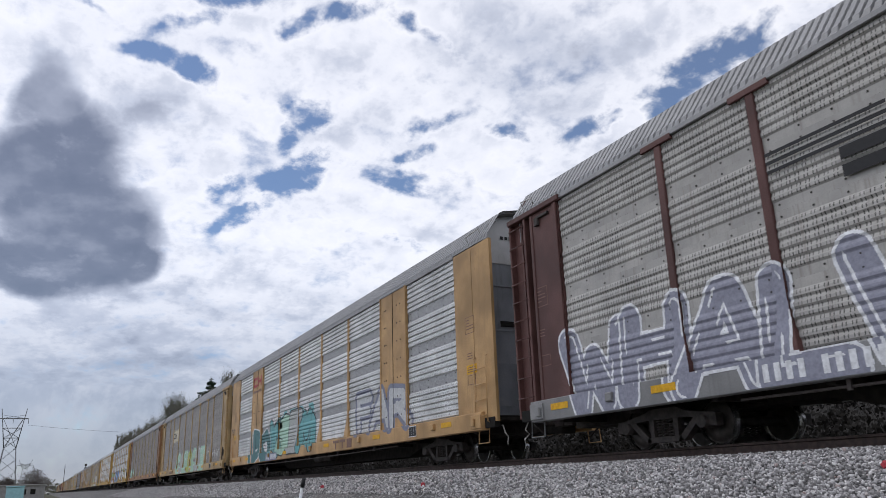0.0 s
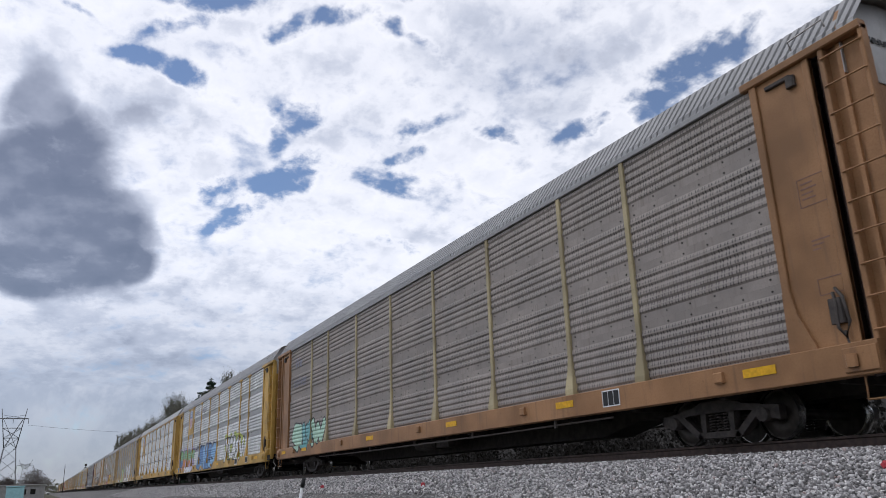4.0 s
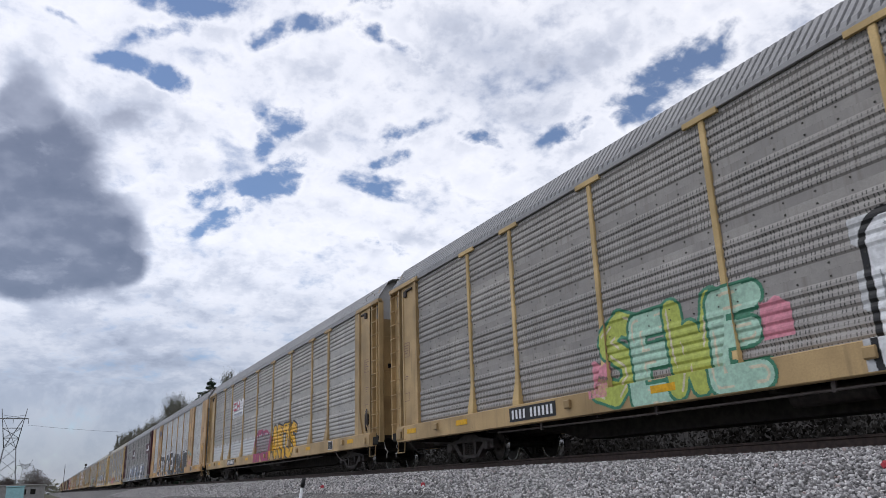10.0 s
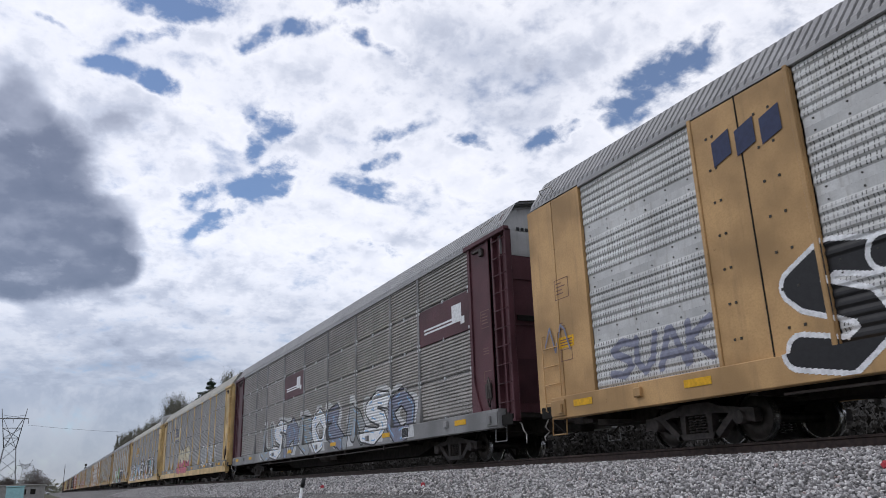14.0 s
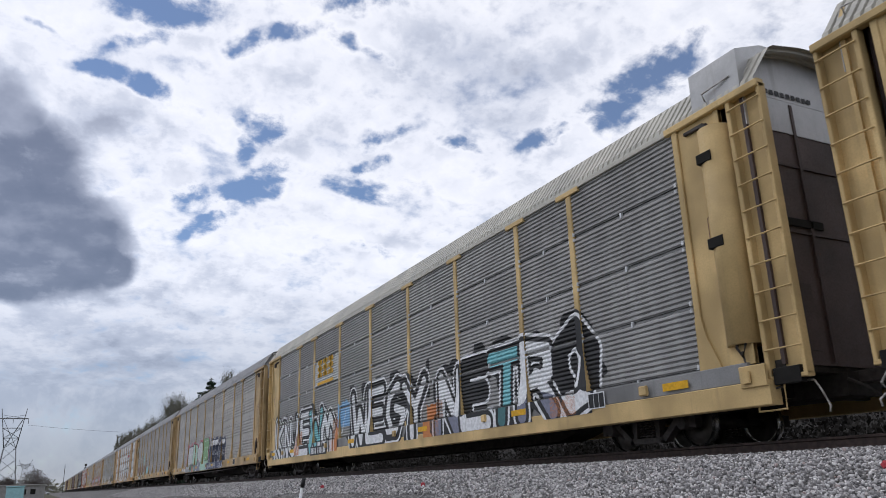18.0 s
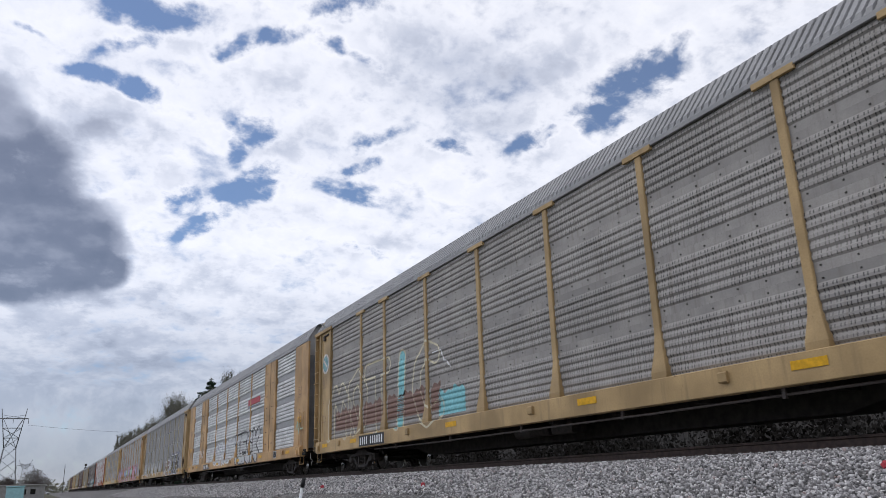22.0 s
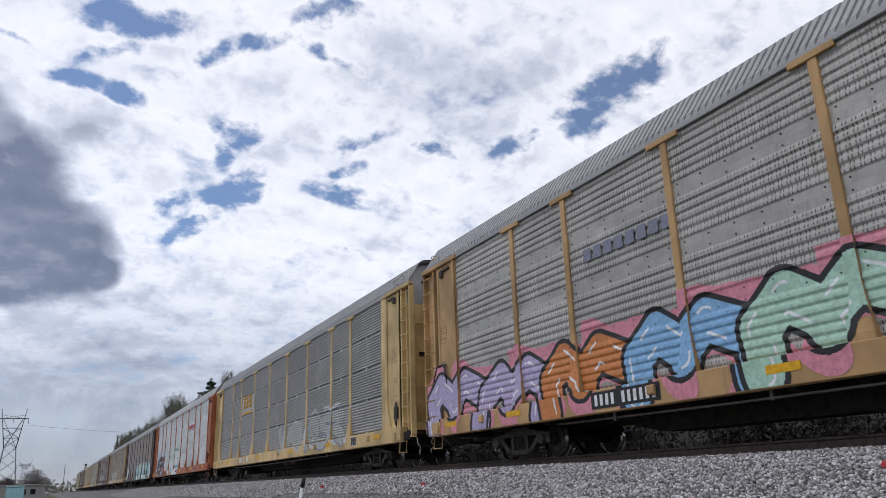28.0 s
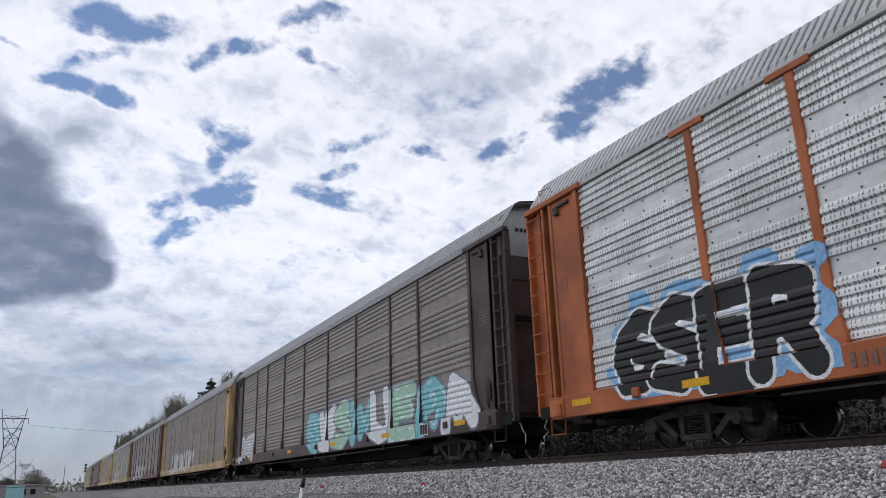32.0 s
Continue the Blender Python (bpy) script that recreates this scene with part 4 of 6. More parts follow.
            put("stirrup_step", ENDS["stirrup_step"], [sill_m], root, t2)
    for tx in (-10.2, 10.2):
        truck = put("truck", TRUCK["bolster"], [M_TRUCK], root, pose(tx, 0, 0))
        for s in (-1, 1):
            put("side_frame", TRUCK["side_frame"], [M_TRUCK], truck, pose(0, s * 1.0, 0))
            put("spring", TRUCK["spring"], [M_TRUCK], truck, pose(0, s * 1.0, 0))
        for wx in (-0.89, 0.89):
            WHEELSETS.append((k, tx + wx, put("wheelset", TRUCK["wheelset"], [M_WHEEL, M_TREAD], truck, pose(wx, 0, 0.365))))
    return root


SPECS = [
    dict(body="brown", sheet="grey", label="red-brown autorack rail car with grey ribbed sides and white graffiti", sill="grey", caps=True),
    dict(body="ochre", sheet="band", ribs="lapped", wide=True, end="zinc", label="ochre autorack rail car with plain wide panels and teal graffiti"),
    dict(body="tan", sheet="dark", label="tan autorack rail car with dark ribbed sides and green graffiti"),
    dict(body="rust", post="sage", sheet="brownish", thin=True, label="rusty tan autorack rail car with brown-grey ribbed sides"),
    dict(body="yellow", sheet="band", ribs="lapped", label="yellow autorack rail car with pale banded sides and blue graffiti"),
    dict(body="yellow", sheet="silver", ribs="punched", eave="tan", label="clean yellow autorack rail car with bright silver sides", roof="pale"),
    dict(body="tan", post="cream", sheet="dark", thin=True, caps=True, top="dark", label="tan autorack rail car with grey sides and white graffiti letters"),
    dict(body="tan", sheet="grey", shift=-0.22, label="tan autorack rail car with stained grey sides and magenta graffiti"),
    dict(body="ochre", sheet="pale", wide=True, end="zinc", label="ochre autorack rail car with black and white graffiti", roof="grey"),
    dict(body="maroon", sheet="dark", ribs="fine", thin=True, label="maroon autorack rail car with dark ribbed sides", sill="grey", end="maroon", post="grey"),
    dict(body="cream", sheet="fine", ribs="fine", label="cream autorack rail car with fine grey ribs and red graffiti", roof="cream", low=True),
    dict(body="cream", sheet="fine", ribs="fine", label="cream autorack rail car with black and orange graffiti", roof="cream", top="pale", end="darkbrown", low=True),
    dict(body="tan", sheet="grey", label="tan autorack rail car with red, green and purple graffiti"),
    dict(body="tan", sheet="dark", label="tan autorack rail car with dark sides and brown graffiti"),
    dict(body="ochre", sheet="band", ribs="lapped", wide=True, end="zinc", label="ochre autorack rail car with black graffiti on pale panels"),
    dict(body="tan", post="sage", sheet="fine", ribs="fine", thin=True, label="tan autorack rail car with fine ribs and white graffiti"),
    dict(body="ochre", sheet="grey", shift=-0.24, label="ochre autorack rail car with a row of painted hearts"),
    dict(body="cream", sheet="fine", ribs="fine", shift=-0.18, label="cream autorack rail car with faded white graffiti"),
    dict(body="orange", sheet="bright", ribs="lapped", label="orange autorack rail car with bright silver sides and black graffiti", roof="pale"),
    dict(body="darkbrown", sheet="brownish", thin=True, label="dark brown autorack rail car with teal graffiti"),
    dict(body="tan", post="sage", sheet="brownish", thin=True, label="tan autorack rail car with brown-grey sides"),
    dict(body="brown", sheet="brownish", thin=True, label="red-brown autorack rail car with weathered sides"),
    dict(body="tan", post="sage", sheet="grey", label="tan autorack rail car with grey sides"),
    dict(body="cream", sheet="dark", label="cream autorack rail car with dark sides", roof="cream"),
    dict(body="brown", sheet="brownish", thin=True, label="brown autorack rail car with dull sides"),
    dict(body="tan", post="sage", sheet="grey", label="tan autorack rail car at the end of the train", roof="pale"),
]
CARS = [car(k, s) for k, s in enumerate(SPECS)]

# ---- small gear on the car ends ----
LEVER = Geo().tube([(HALF - 0.2, -1.3, 0.72), (HALF - 0.05, -1.36, 0.7), (HALF + 0.05, -1.38, 0.55), (HALF + 0.03, -1.3, 0.46), (HALF + 0.12, -1.36, 0.36), (HALF + 0.1, -1.36, 0.28)], 0.014, 5).mesh("uncoupling_lever")
# a solid black box put on for the shade in the pocket
POCKET = Geo().box(HALF - 0.52, HALF - 0.1, -SIDE - 0.02, -SIDE + 0.1, 0.68, 0.9, 0, 0.01).mesh("sill_pocket")
JACK = Geo().box(HALF - 1.0, HALF - 0.56, -SIDE - 0.12, -SIDE - 0.08, 0.68, 0.98, 0, 0.012).box(HALF - 0.95, HALF - 0.8, -SIDE - 0.17, -SIDE - 0.12, 0.74, 0.9, 0, 0.02).mesh("jacking_pad")
CHAIN = Geo().tube([(HALF - 3.9 + 0.22 * i, -SIDE - 0.03, 0.66 - 0.34 * math.sin(math.pi * i / 8) ** 0.8) for i in range(9)], 0.016, 5).mesh("hanging_chain")
GRAB = Geo().tube([(HALF - 1.0, -SIDE - 0.0, EAVE_Z + 0.16), (HALF - 1.0, -SIDE - 0.05, EAVE_Z + 0.28), (HALF - 0.5, -SIDE + 0.02, EAVE_Z + 0.36), (HALF - 0.5, -SIDE + 0.06, EAVE_Z + 0.26)], 0.013, 5).mesh("roof_grab_iron")
M_WORN = plain("worn_bright_steel", (0.42, 0.4, 0.38), 0.5, 0.3, 0.3, 20, 0.1)
for k, ob in enumerate(CARS[:20]):
    sill = COL[SPECS[k].get("sill", SPECS[k]["body"])]
    for turn in (Matrix(), FLIP @ Matrix.Diagonal((1, -1, 1, 1))):
        put("uncoupling_lever", LEVER, [M_WORN], ob, turn, "bent bright uncoupling lever")
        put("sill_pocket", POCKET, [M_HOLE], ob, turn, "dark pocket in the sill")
        put("jacking_pad", JACK, [sill], ob, turn)
        put("roof_grab_iron", GRAB, [M_WORN], ob, turn)
    if k in (0, 2, 5, 7, 12, 15, 18):
        put("hanging_chain", CHAIN, [M_TRUCK], ob, None, "slack chain under the sill")


# the long cream car has a bulged drum at its end, with two slots
drum = Geo().tube([(HALF - 1.0, -SIDE + 0.13, 1.3), (HALF - 1.0, -SIDE + 0.13, EAVE_Z - 0.3)], 0.27, 20)
drum = put("door_drum", drum.mesh("door_drum"), [COL["cream"]], CARS[11], None, "bulged end door drum")
for z in (2.75, 4.1):
    put("slot", Geo().box(HALF - 1.2, HALF - 0.92, -SIDE - 0.15, -SIDE, z, z + 0.16, 0, 0.01).mesh("slot"), [M_HOLE], drum)


def disc(n, x, y, z, r, mats, name, label):
    """A round sticker: a rim, a face and a bar across."""
    g = Geo()
    for i, (rr, d) in enumerate(((r, 0.003), (r * 0.78, 0.006))):
        ring = [(x + rr * math.cos(a), z + rr * math.sin(a)) for a in [j * 2 * math.pi / 24 for j in range(24)]]
        g.prism(ring, y - d, y, i)
    g.add([(x - r * 0.6, y - 0.009, z + r * 0.3), (x - r * 0.5, y - 0.009, z + r * 0.5), (x + r * 0.6, y - 0.009, z - r * 0.3), (x + r * 0.5, y - 0.009, z - r * 0.5)], [(0, 1, 2, 3)], 0)
    put(name, recalc(g.mesh(name)), mats, CARS[n], None, label)


M_PINK, M_PALE, M_RING = plain("faded_pink_print", (0.5, 0.2, 0.2)), plain("faded_white_print", (0.62, 0.58, 0.55)), plain("faded_blue_print", (0.2, 0.36, 0.4))
for n, side in ((5, 1), (5, -1), (6, 1), (15, 1), (17, -1)):
    disc(n, side * (HALF - 0.31), -SIDE + 0.1, 2.0, 0.17, [M_PINK, M_PALE], "warning_sticker", "round faded red and white warning sticker")
disc(13, -(PZ + 0.62), -SIDE + 0.015, 3.75, 0.36, [M_PALE, M_RING], "emblem", "round faded blue and white emblem")

# ---- lettering, emblems and spray paint on the cars ----
INK = {n: plain("paint_" + n, c, 0.5, 0, 0.16, 14, 0.1) for n, c in dict(
    white=(0.74, 0.75, 0.77), black=(0.018, 0.018, 0.02), teal=(0.13, 0.36, 0.38), green=(0.22, 0.4, 0.2), mint=(0.38, 0.58, 0.46), lime=(0.42, 0.48, 0.1),
    blue=(0.1, 0.22, 0.45), navy=(0.025, 0.035, 0.09), sky=(0.22, 0.42, 0.66), red=(0.42, 0.045, 0.06), magenta=(0.36, 0.05, 0.12), pink=(0.62, 0.24, 0.3),
    lilac=(0.42, 0.36, 0.55), orange=(0.55, 0.2, 0.06), gold=(0.68, 0.37, 0.01), brown=(0.19, 0.105, 0.08), slate=(0.2, 0.21, 0.28), grey=(0.3, 0.31, 0.32),
    cream=(0.6, 0.55, 0.4), rose=(0.5, 0.12, 0.17), plum=(0.09, 0.05, 0.11), aqua=(0.2, 0.5, 0.55), primer=(0.52, 0.53, 0.54), faded=(0.4, 0.41, 0.4), lavender=(0.27, 0.275, 0.34), deep_teal=(0.06, 0.17, 0.18), bottle=(0.05, 0.2, 0.12)).items()}
# strokes on a ten by ten grid; a slash lifts the can
GLYPH = {"A": "00 49 59 90/23 73", "C": "88 59 27 14 31 60 91", "E": "89 19 10 90/15 75", "G": "98 69 27 14 31 71 94 55", "K": "10 19/89 15 80", "R": "10 19 78 75 14/45 90",
         "S": "98 59 17 26 74 82 50 01", "T": "09 99/59 50", "B": "10 19 78 76 15/15 86 82 10", "D": "10 19 69 86 83 60 10", "F": "10 19 89/15 75", "H": "10 19/80 89/15 85", "I": "50 59", "J": "89 82 50 12",
         "L": "19 10 80", "N": "10 19 80 89", "P": "10 19 79 86 75 15", "X": "00 99/09 90", "Y": "09 55 99/55 50", "V": "09 50 99", "O": "59 17 14 40 71 86 59", "U": "19 13 40 73 89", "W": "09 20 46 70 99", "M": "00 05 28 45 44/45 68 95 90",
         "1": "09 21 47 62 98", "2": "10 38 66 91/38 52", "3": "88 39 15 52 80/36 84", "4": "19 12 50 81 79", "5": "08 59 35 80/14 61", "6": "99 47 60 21 18/47 84",
         "7": "00 28 50 79 92/19 39", "8": "10 19 56 89 82/32 71", "9": "20 27 69 96 72/24 66"}


def strokes(glyph):
    return [[(int(a[0]) / 9, int(a[1]) / 9) for a in s.split()] for s in GLYPH[glyph].split("/")]


def far_from(px, pz, line):
    """Least distance of a grid of spots from a broken line."""
    best = None
    for (ax, az), (bx, bz) in zip(line[:-1], line[1:]):
        dx, dz = bx - ax, bz - az
        t = np.clip(((px - ax) * dx + (pz - az) * dz) / (dx * dx + dz * dz + 1e-9), 0, 1)
        d = np.hypot(px - ax - t * dx, pz - az - t * dz)
        best = d if best is None else np.minimum(best, d)
    return best


EDGES = [sum(COLUMNS[:i]) - PZ for i in range(1, 9)]


def paint_mesh(x0, x1, z0, z1, fill, kind, wide=False, thin=False, shift=0.0):
    """Lays a picture of paint over ribs, posts and sill; fill(px, pz) names a layer for each spot, or -1."""
    dz, dx = 0.016, 0.012
    zs = np.arange(z0, z1, dz)
    xs = np.arange(x0, x1, dx)
    px, pz = np.meshgrid(xs + dx / 2, zs + dz / 2)
    code = fill(px, pz)
    flare, half = (0.07, 0.058) if thin else (0.1, 0.075)

    def zones(z):
        """Which surface lies behind each spot of a row: rib, post, plain panel or corner."""
        post = np.zeros(len(xs), int)
        reach = half + flare * float(np.interp(z - SILL_Z1, (0.1, 0.45, 0.72), (1.0, 0.3, 0.0))) + 0.012
        for i, e in enumerate(EDGES):
            if not (wide and i in (0, 1, 6, 7)):
                post[np.abs(xs + dx / 2 - e - shift) < reach] = 1
        if wide:
            post[((xs > EDGES[0]) & (xs < EDGES[1])) | ((xs > EDGES[6]) & (xs < EDGES[7]))] = 2
        post[np.abs(xs) > PZ] = 3
        return post

    ribs = [list(zip(*rib_profile(kind, r))) for r in range(4)]

    def depth(z, p):
        if z < SILL_Z1:
            return -SIDE - 0.096
        if p == 1:
            return Y_PANEL - float(np.interp(z, (SILL_Z1, SILL_Z1 + 0.1, SILL_Z1 + 0.45, SILL_Z1 + 0.72), (0.12, 0.12, 0.07, 0.052))) - 0.006
        if p == 2:
            return Y_PANEL - 0.071
        if p == 3:
            return -SIDE - 0.026
        rib_o, rib_z = ribs[min(3, int((z - SILL_Z1) / PANEL_H))]
        return Y_PANEL - float(np.interp((z - SILL_Z1) % PANEL_H, rib_z, rib_o)) - 0.007

    g = Geo()
    for j, z in enumerate(zs):
        post = zones(z)
        key = code[j] * 4 + post
        key[code[j] < 0] = -1
        cut = np.flatnonzero(np.diff(key)) + 1
        for a, b in zip(np.r_[0, cut], np.r_[cut, len(key)]):
            if key[a] < 0:
                continue
            p = post[a]
            xa, xb = x0 + a * dx, x0 + b * dx
            lo, hi = depth(z, p), depth(z + dz, p)
            if (z < SILL_Z1) != (z + dz < SILL_Z1):
                hi = lo
            g.add([(xa, lo, z), (xb, lo, z), (xb, hi, z + dz), (xa, hi, z + dz)], [(0, 1, 2, 3)], int(code[j][a]))
    return g.mesh("graffiti")


def piece(k, x0, x1, z0, zl, zr, glyphs, fills, outline="black", halo=None, shine=None, width=0.2, cloud=None, label="", edge=0.055, lower=None, cut=0.5):
    """Spray-painted letters over part of a car's side; fills repeat letter by letter, lower colours each letter up to the share cut of its height."""
    spec, rng = SPECS[k], random.Random(k * 7 + int(x0 * 10))
    n = len(glyphs)
    w = (x1 - x0) / n
    names = []

    def slot(c):
        if c not in names:
            names.append(c)
        return names.index(c)

    def fill(px, pz):
        code = -np.ones(px.shape, int)
        wob = 0.03 * np.sin(px * 5.1) + 0.03 * np.sin(pz * 7.7 + px * 2.3)
        jobs = []
        for i, gl in enumerate(glyphs):
            tall = zl + (zr - zl) * (i + 0.5) / n - z0
            lift, tilt = rng.uniform(-0.04, 0.05) * tall, rng.uniform(-0.12, 0.12)
            lines = [[(x0 + (i + 0.02 + 0.96 * u) * w + tilt * (v - 0.5) * w, z0 + lift + (0.1 + 0.82 * v) * tall) for u, v in s] for s in strokes(gl)]
            d = None
            for ln in lines:
                e = far_from(px, pz, ln)
                d = e if d is None else np.minimum(d, e)
            jobs.append((d + wob * 0.15, min(w, tall) * width, (fills[i % len(fills)], lower[i % len(lower)] if lower else None), tall))
        if cloud:
            for d, r, _, tall in jobs:
                code[(d < r + edge + 0.11 + wob * 4) & (pz > z0)] = slot(cloud)
        for d, r, _, tall in jobs:
            if halo:
                code[d < r + edge + 0.07] = slot(halo)
        for d, r, c, tall in jobs:
            if c[0] is None:
                code[(d < r + edge) & (d >= r)] = slot(outline)
                continue
            if outline:
                code[d < r + edge] = slot(outline)
            code[d < r] = slot(c[0])
            if c[1]:
                code[(d < r) & (pz < z0 + tall * cut + wob * 2)] = slot(c[1])
            if shine:
                code[(np.abs(d - r * 0.55) < 0.022) & (np.sin(px * 9 + pz * 4) > 0.2)] = slot(shine)
        return code

    top = max(zl, zr)
    me = paint_mesh(x0 - 0.3, x1 + 0.3, max(SILL_Z0 + 0.02, z0 - 0.2), top + 0.25, fill, spec.get("ribs", "coarse"), spec.get("wide", False), spec.get("thin", False), spec.get("shift", 0.0))
    put("graffiti", me, [INK[c] for c in names], CARS[k], None, label)


def tag_line(k, x0, x1, z0, z1, colour, seed, width=0.022):
    """A quick scrawl with one can."""
    rng = random.Random(seed)
    n = max(6, int((x1 - x0) / 0.16))
    line = [(x0 + (x1 - x0) * (i + rng.uniform(-0.6, 0.6)) / n, rng.choice((z0, z0 + (z1 - z0) * 0.3, z1, z1 - (z1 - z0) * 0.2))) for i in range(n)]

    def fill(px, pz):
        code = -np.ones(px.shape, int)
        code[far_from(px, pz, line) < width] = 0
        return code

    me = paint_mesh(x0 - 0.1, x1 + 0.1, z0 - 0.08, z1 + 0.08, fill, SPECS[k].get("ribs", "coarse"), SPECS[k].get("wide", False), SPECS[k].get("thin", False), SPECS[k].get("shift", 0.0))
    put("graffiti", me, [INK[colour]], CARS[k], None, "thin scrawled spray line")


def patch(k, x0, x1, z0, z1, colour, name="graffiti", label="", posts=True):
    """Flat colour over the ribs, with a ragged edge."""
    def fill(px, pz):
        code = -np.ones(px.shape, int)
        r = 0.05 * np.sin(px * 6.3) + 0.04 * np.sin(px * 17 + pz * 3)
        code[(pz > z0) & (pz < z1 + r)] = 0
        if not posts:
            for e in EDGES:
                code[np.abs(px - e - SPECS[k].get("shift", 0.0)) < 0.2] = -1
        return code
    put(name, paint_mesh(x0, x1, z0, z1 + 0.1, fill, SPECS[k].get("ribs", "coarse"), SPECS[k].get("wide", False), SPECS[k].get("thin", False), SPECS[k].get("shift", 0.0)), [INK[colour]], CARS[k], None, label)


def board(k, x0, x1, z0, z1, colour, y=Y_PANEL - 0.04, name="emblem_board", label=""):
    me = recalc(Geo().box(x0, x1, y - 0.012, y + 0.03, z0, z1, 0).mesh(name))
    return put(name, me, [INK.get(colour) or COL[colour]], CARS[k], None, label)


def bars(k, cells, colour, y, name="lettering", label=""):
    """Plain bars of the size of the lettering: (x0, x1, z0, z1, slant)."""
    g = Geo()
    for x0, x1, z0, z1, s in cells:
        g.add([(a, b, c) for b in (y, y + 0.003) for a, c in ((x0, z0), (x1, z0 + s), (x1, z1 + s), (x0, z1))],
              [(0, 1, 2, 3), (7, 6, 5, 4), (0, 4, 5, 1), (1, 5, 6, 2), (2, 6, 7, 3), (3, 7, 4, 0)])
    put(name, g.mesh(name), [INK.get(colour) or COL[colour]], CARS[k], None, label)


Y_SILL = -SIDE - 0.096


def marks(k, x, z, h, groups, colour="white", plate=None, y=None):
    """Reporting marks as plain upright bars in groups."""
    y = Y_SILL - 0.004 if y is None else y
    cells, cx = [], x
    for n in groups:
        for _ in range(n):
            cells.append((cx, cx + h * 0.52, z, z + h, 0))
            cx += h * 0.78
        cx += h * 0.7
    if plate:
        bars(k, [(x - 0.1, cx - h * 0.5, z - 0.05, z + h + 0.05, 0)], plate, y + 0.002, "stencil_plate", "black stencil plate")
    for a, b, c, d, _ in cells:
        bars(k, [(a, a + h * 0.4, c, d, 0)], colour, y - 0.002)


def stencils(k, mirror, colour="black"):
    """Small data stencils and the yellow notice on the end panel."""
    e = mirror * (PZ + 0.75)
    y = -SIDE + (-0.004 if SPECS[k].get("wide") else 0.016)
    rng = random.Random(k + mirror)
    bars(k, [(e - 0.2, e - 0.2 + rng.uniform(0.15, 0.36), 3.0 + i * 0.07, 3.02 + i * 0.07, 0) for i in range(4)] + [(e - 0.18, e - 0.18 + rng.uniform(0.1, 0.28), 2.3 + i * 0.06, 2.318 + i * 0.06, 0) for i in range(3)], "brown", y, "stencil")
    for x0, x1, z0, z1 in ((e - 0.25, e + 0.2, 2.9, 3.3), (e - 0.2, e + 0.16, 1.7, 1.92)):
        t = 0.012
        bars(k, [(x0, x1, z0, z0 + t, 0), (x0, x1, z1 - t, z1, 0), (x0, x0 + t, z0, z1, 0), (x1 - t, x1, z0, z1, 0)], "brown", y, "stencil_frame")
    if SPECS[k].get("wide"):
        bars(k, [(e - 0.24, e + 0.24, 1.95, 2.16, 0)], "gold", y, "notice", "small yellow notice")
        bars(k, [(e - 0.19, e + 0.19, 1.99 + i * 0.05, 2.01 + i * 0.05, 0) for i in range(3)], "brown", y - 0.003, "notice_text")


def reflectors(k, xs):
    for x in xs:
        bars(k, [(x, x + 0.55, 0.82, 0.94, 0)], "gold", Y_SILL - 0.004, "reflector", "yellow reflective strip")


def shield(k, x, z, w, h):
    """Striped shield emblem in plain shapes."""
    y = Y_PANEL - 0.065
    out = [(0, 1.0), (-0.18, 0.93), (-0.5, 0.9), (-0.42, 0.72), (-0.5, 0.55), (-0.47, 0.2), (-0.28, 0.06), (0, 0)]
    ring = [(x + px * w, z + pz * h) for px, pz in out] + [(x - px * w, z + pz * h) for px, pz in out[-2:0:-1]]
    g = Geo().add([(a, y - 0.004, b) for a, b in ring], [tuple(range(len(ring)))], 0)
    cx, cz = x, z + h * 0.5
    small = [(cx + (a - cx) * 0.9, cz + (b - cz) * 0.92) for a, b in ring]
    g.add([(a, y - 0.008, b) for a, b in small if b > z + h * 0.52], [tuple(range(len([1 for a, b in small if b > z + h * 0.52])))], 1)
    for i in range(5):
        a = x + (-0.38 + i * 0.17) * w
        lo = z + h * (0.16 if i in (0, 4) else 0.07)
        g.add([(a, y - 0.008, lo), (a + w * 0.09, y - 0.008, lo), (a + w * 0.09, y - 0.008, z + h * 0.54), (a, y - 0.008, z + h * 0.54)], [(0, 1, 2, 3)], 2)
    for i in range(2):
        g.add([(x - 0.32 * w, y - 0.011, z + h * (0.64 + 0.14 * i)), (x + 0.32 * w, y - 0.011, z + h * (0.64 + 0.14 * i)), (x + 0.32 * w, y - 0.011, z + h * (0.71 + 0.14 * i)), (x - 0.32 * w, y - 0.011, z + h * (0.71 + 0.14 * i))], [(0, 1, 2, 3)], 0)
    put("emblem", g.mesh("emblem"), [INK["white"], INK["blue"], INK["red"]], CARS[k], None, "red, white and blue shield emblem")


def words(k, text, x, z, size, colour, y):
    cu = bpy.data.curves.new("lettering", "FONT")
    cu.body, cu.size, cu.extrude = text, size, 0.001
    tmp = bpy.data.objects.new("lettering", cu)
    me = bpy.data.meshes.new_from_object(tmp)
    bpy.data.objects.remove(tmp)
    me.materials.clear()
    me.materials.append(None)
    put("lettering", me, [INK[colour]], CARS[k], pose(x, y, z, 90, 0, 0))


COL2 = EDGES[1]           # left edge of the third column, where most owners paint their mark
for k in range(26):
    near_row = k < 20
    reflectors(k, [-12.6, -9.8, -3.1, 2.2, 6.8, 11.3] if near_row else [-9, 0, 9])
    if near_row:
        stencils(k, -1)
        stencils(k, 1)


BRACKET = Geo().box(0, 0.16, -0.05, 0.01, 0.8, 0.96, 0, 0.02).mesh("sill_bracket")


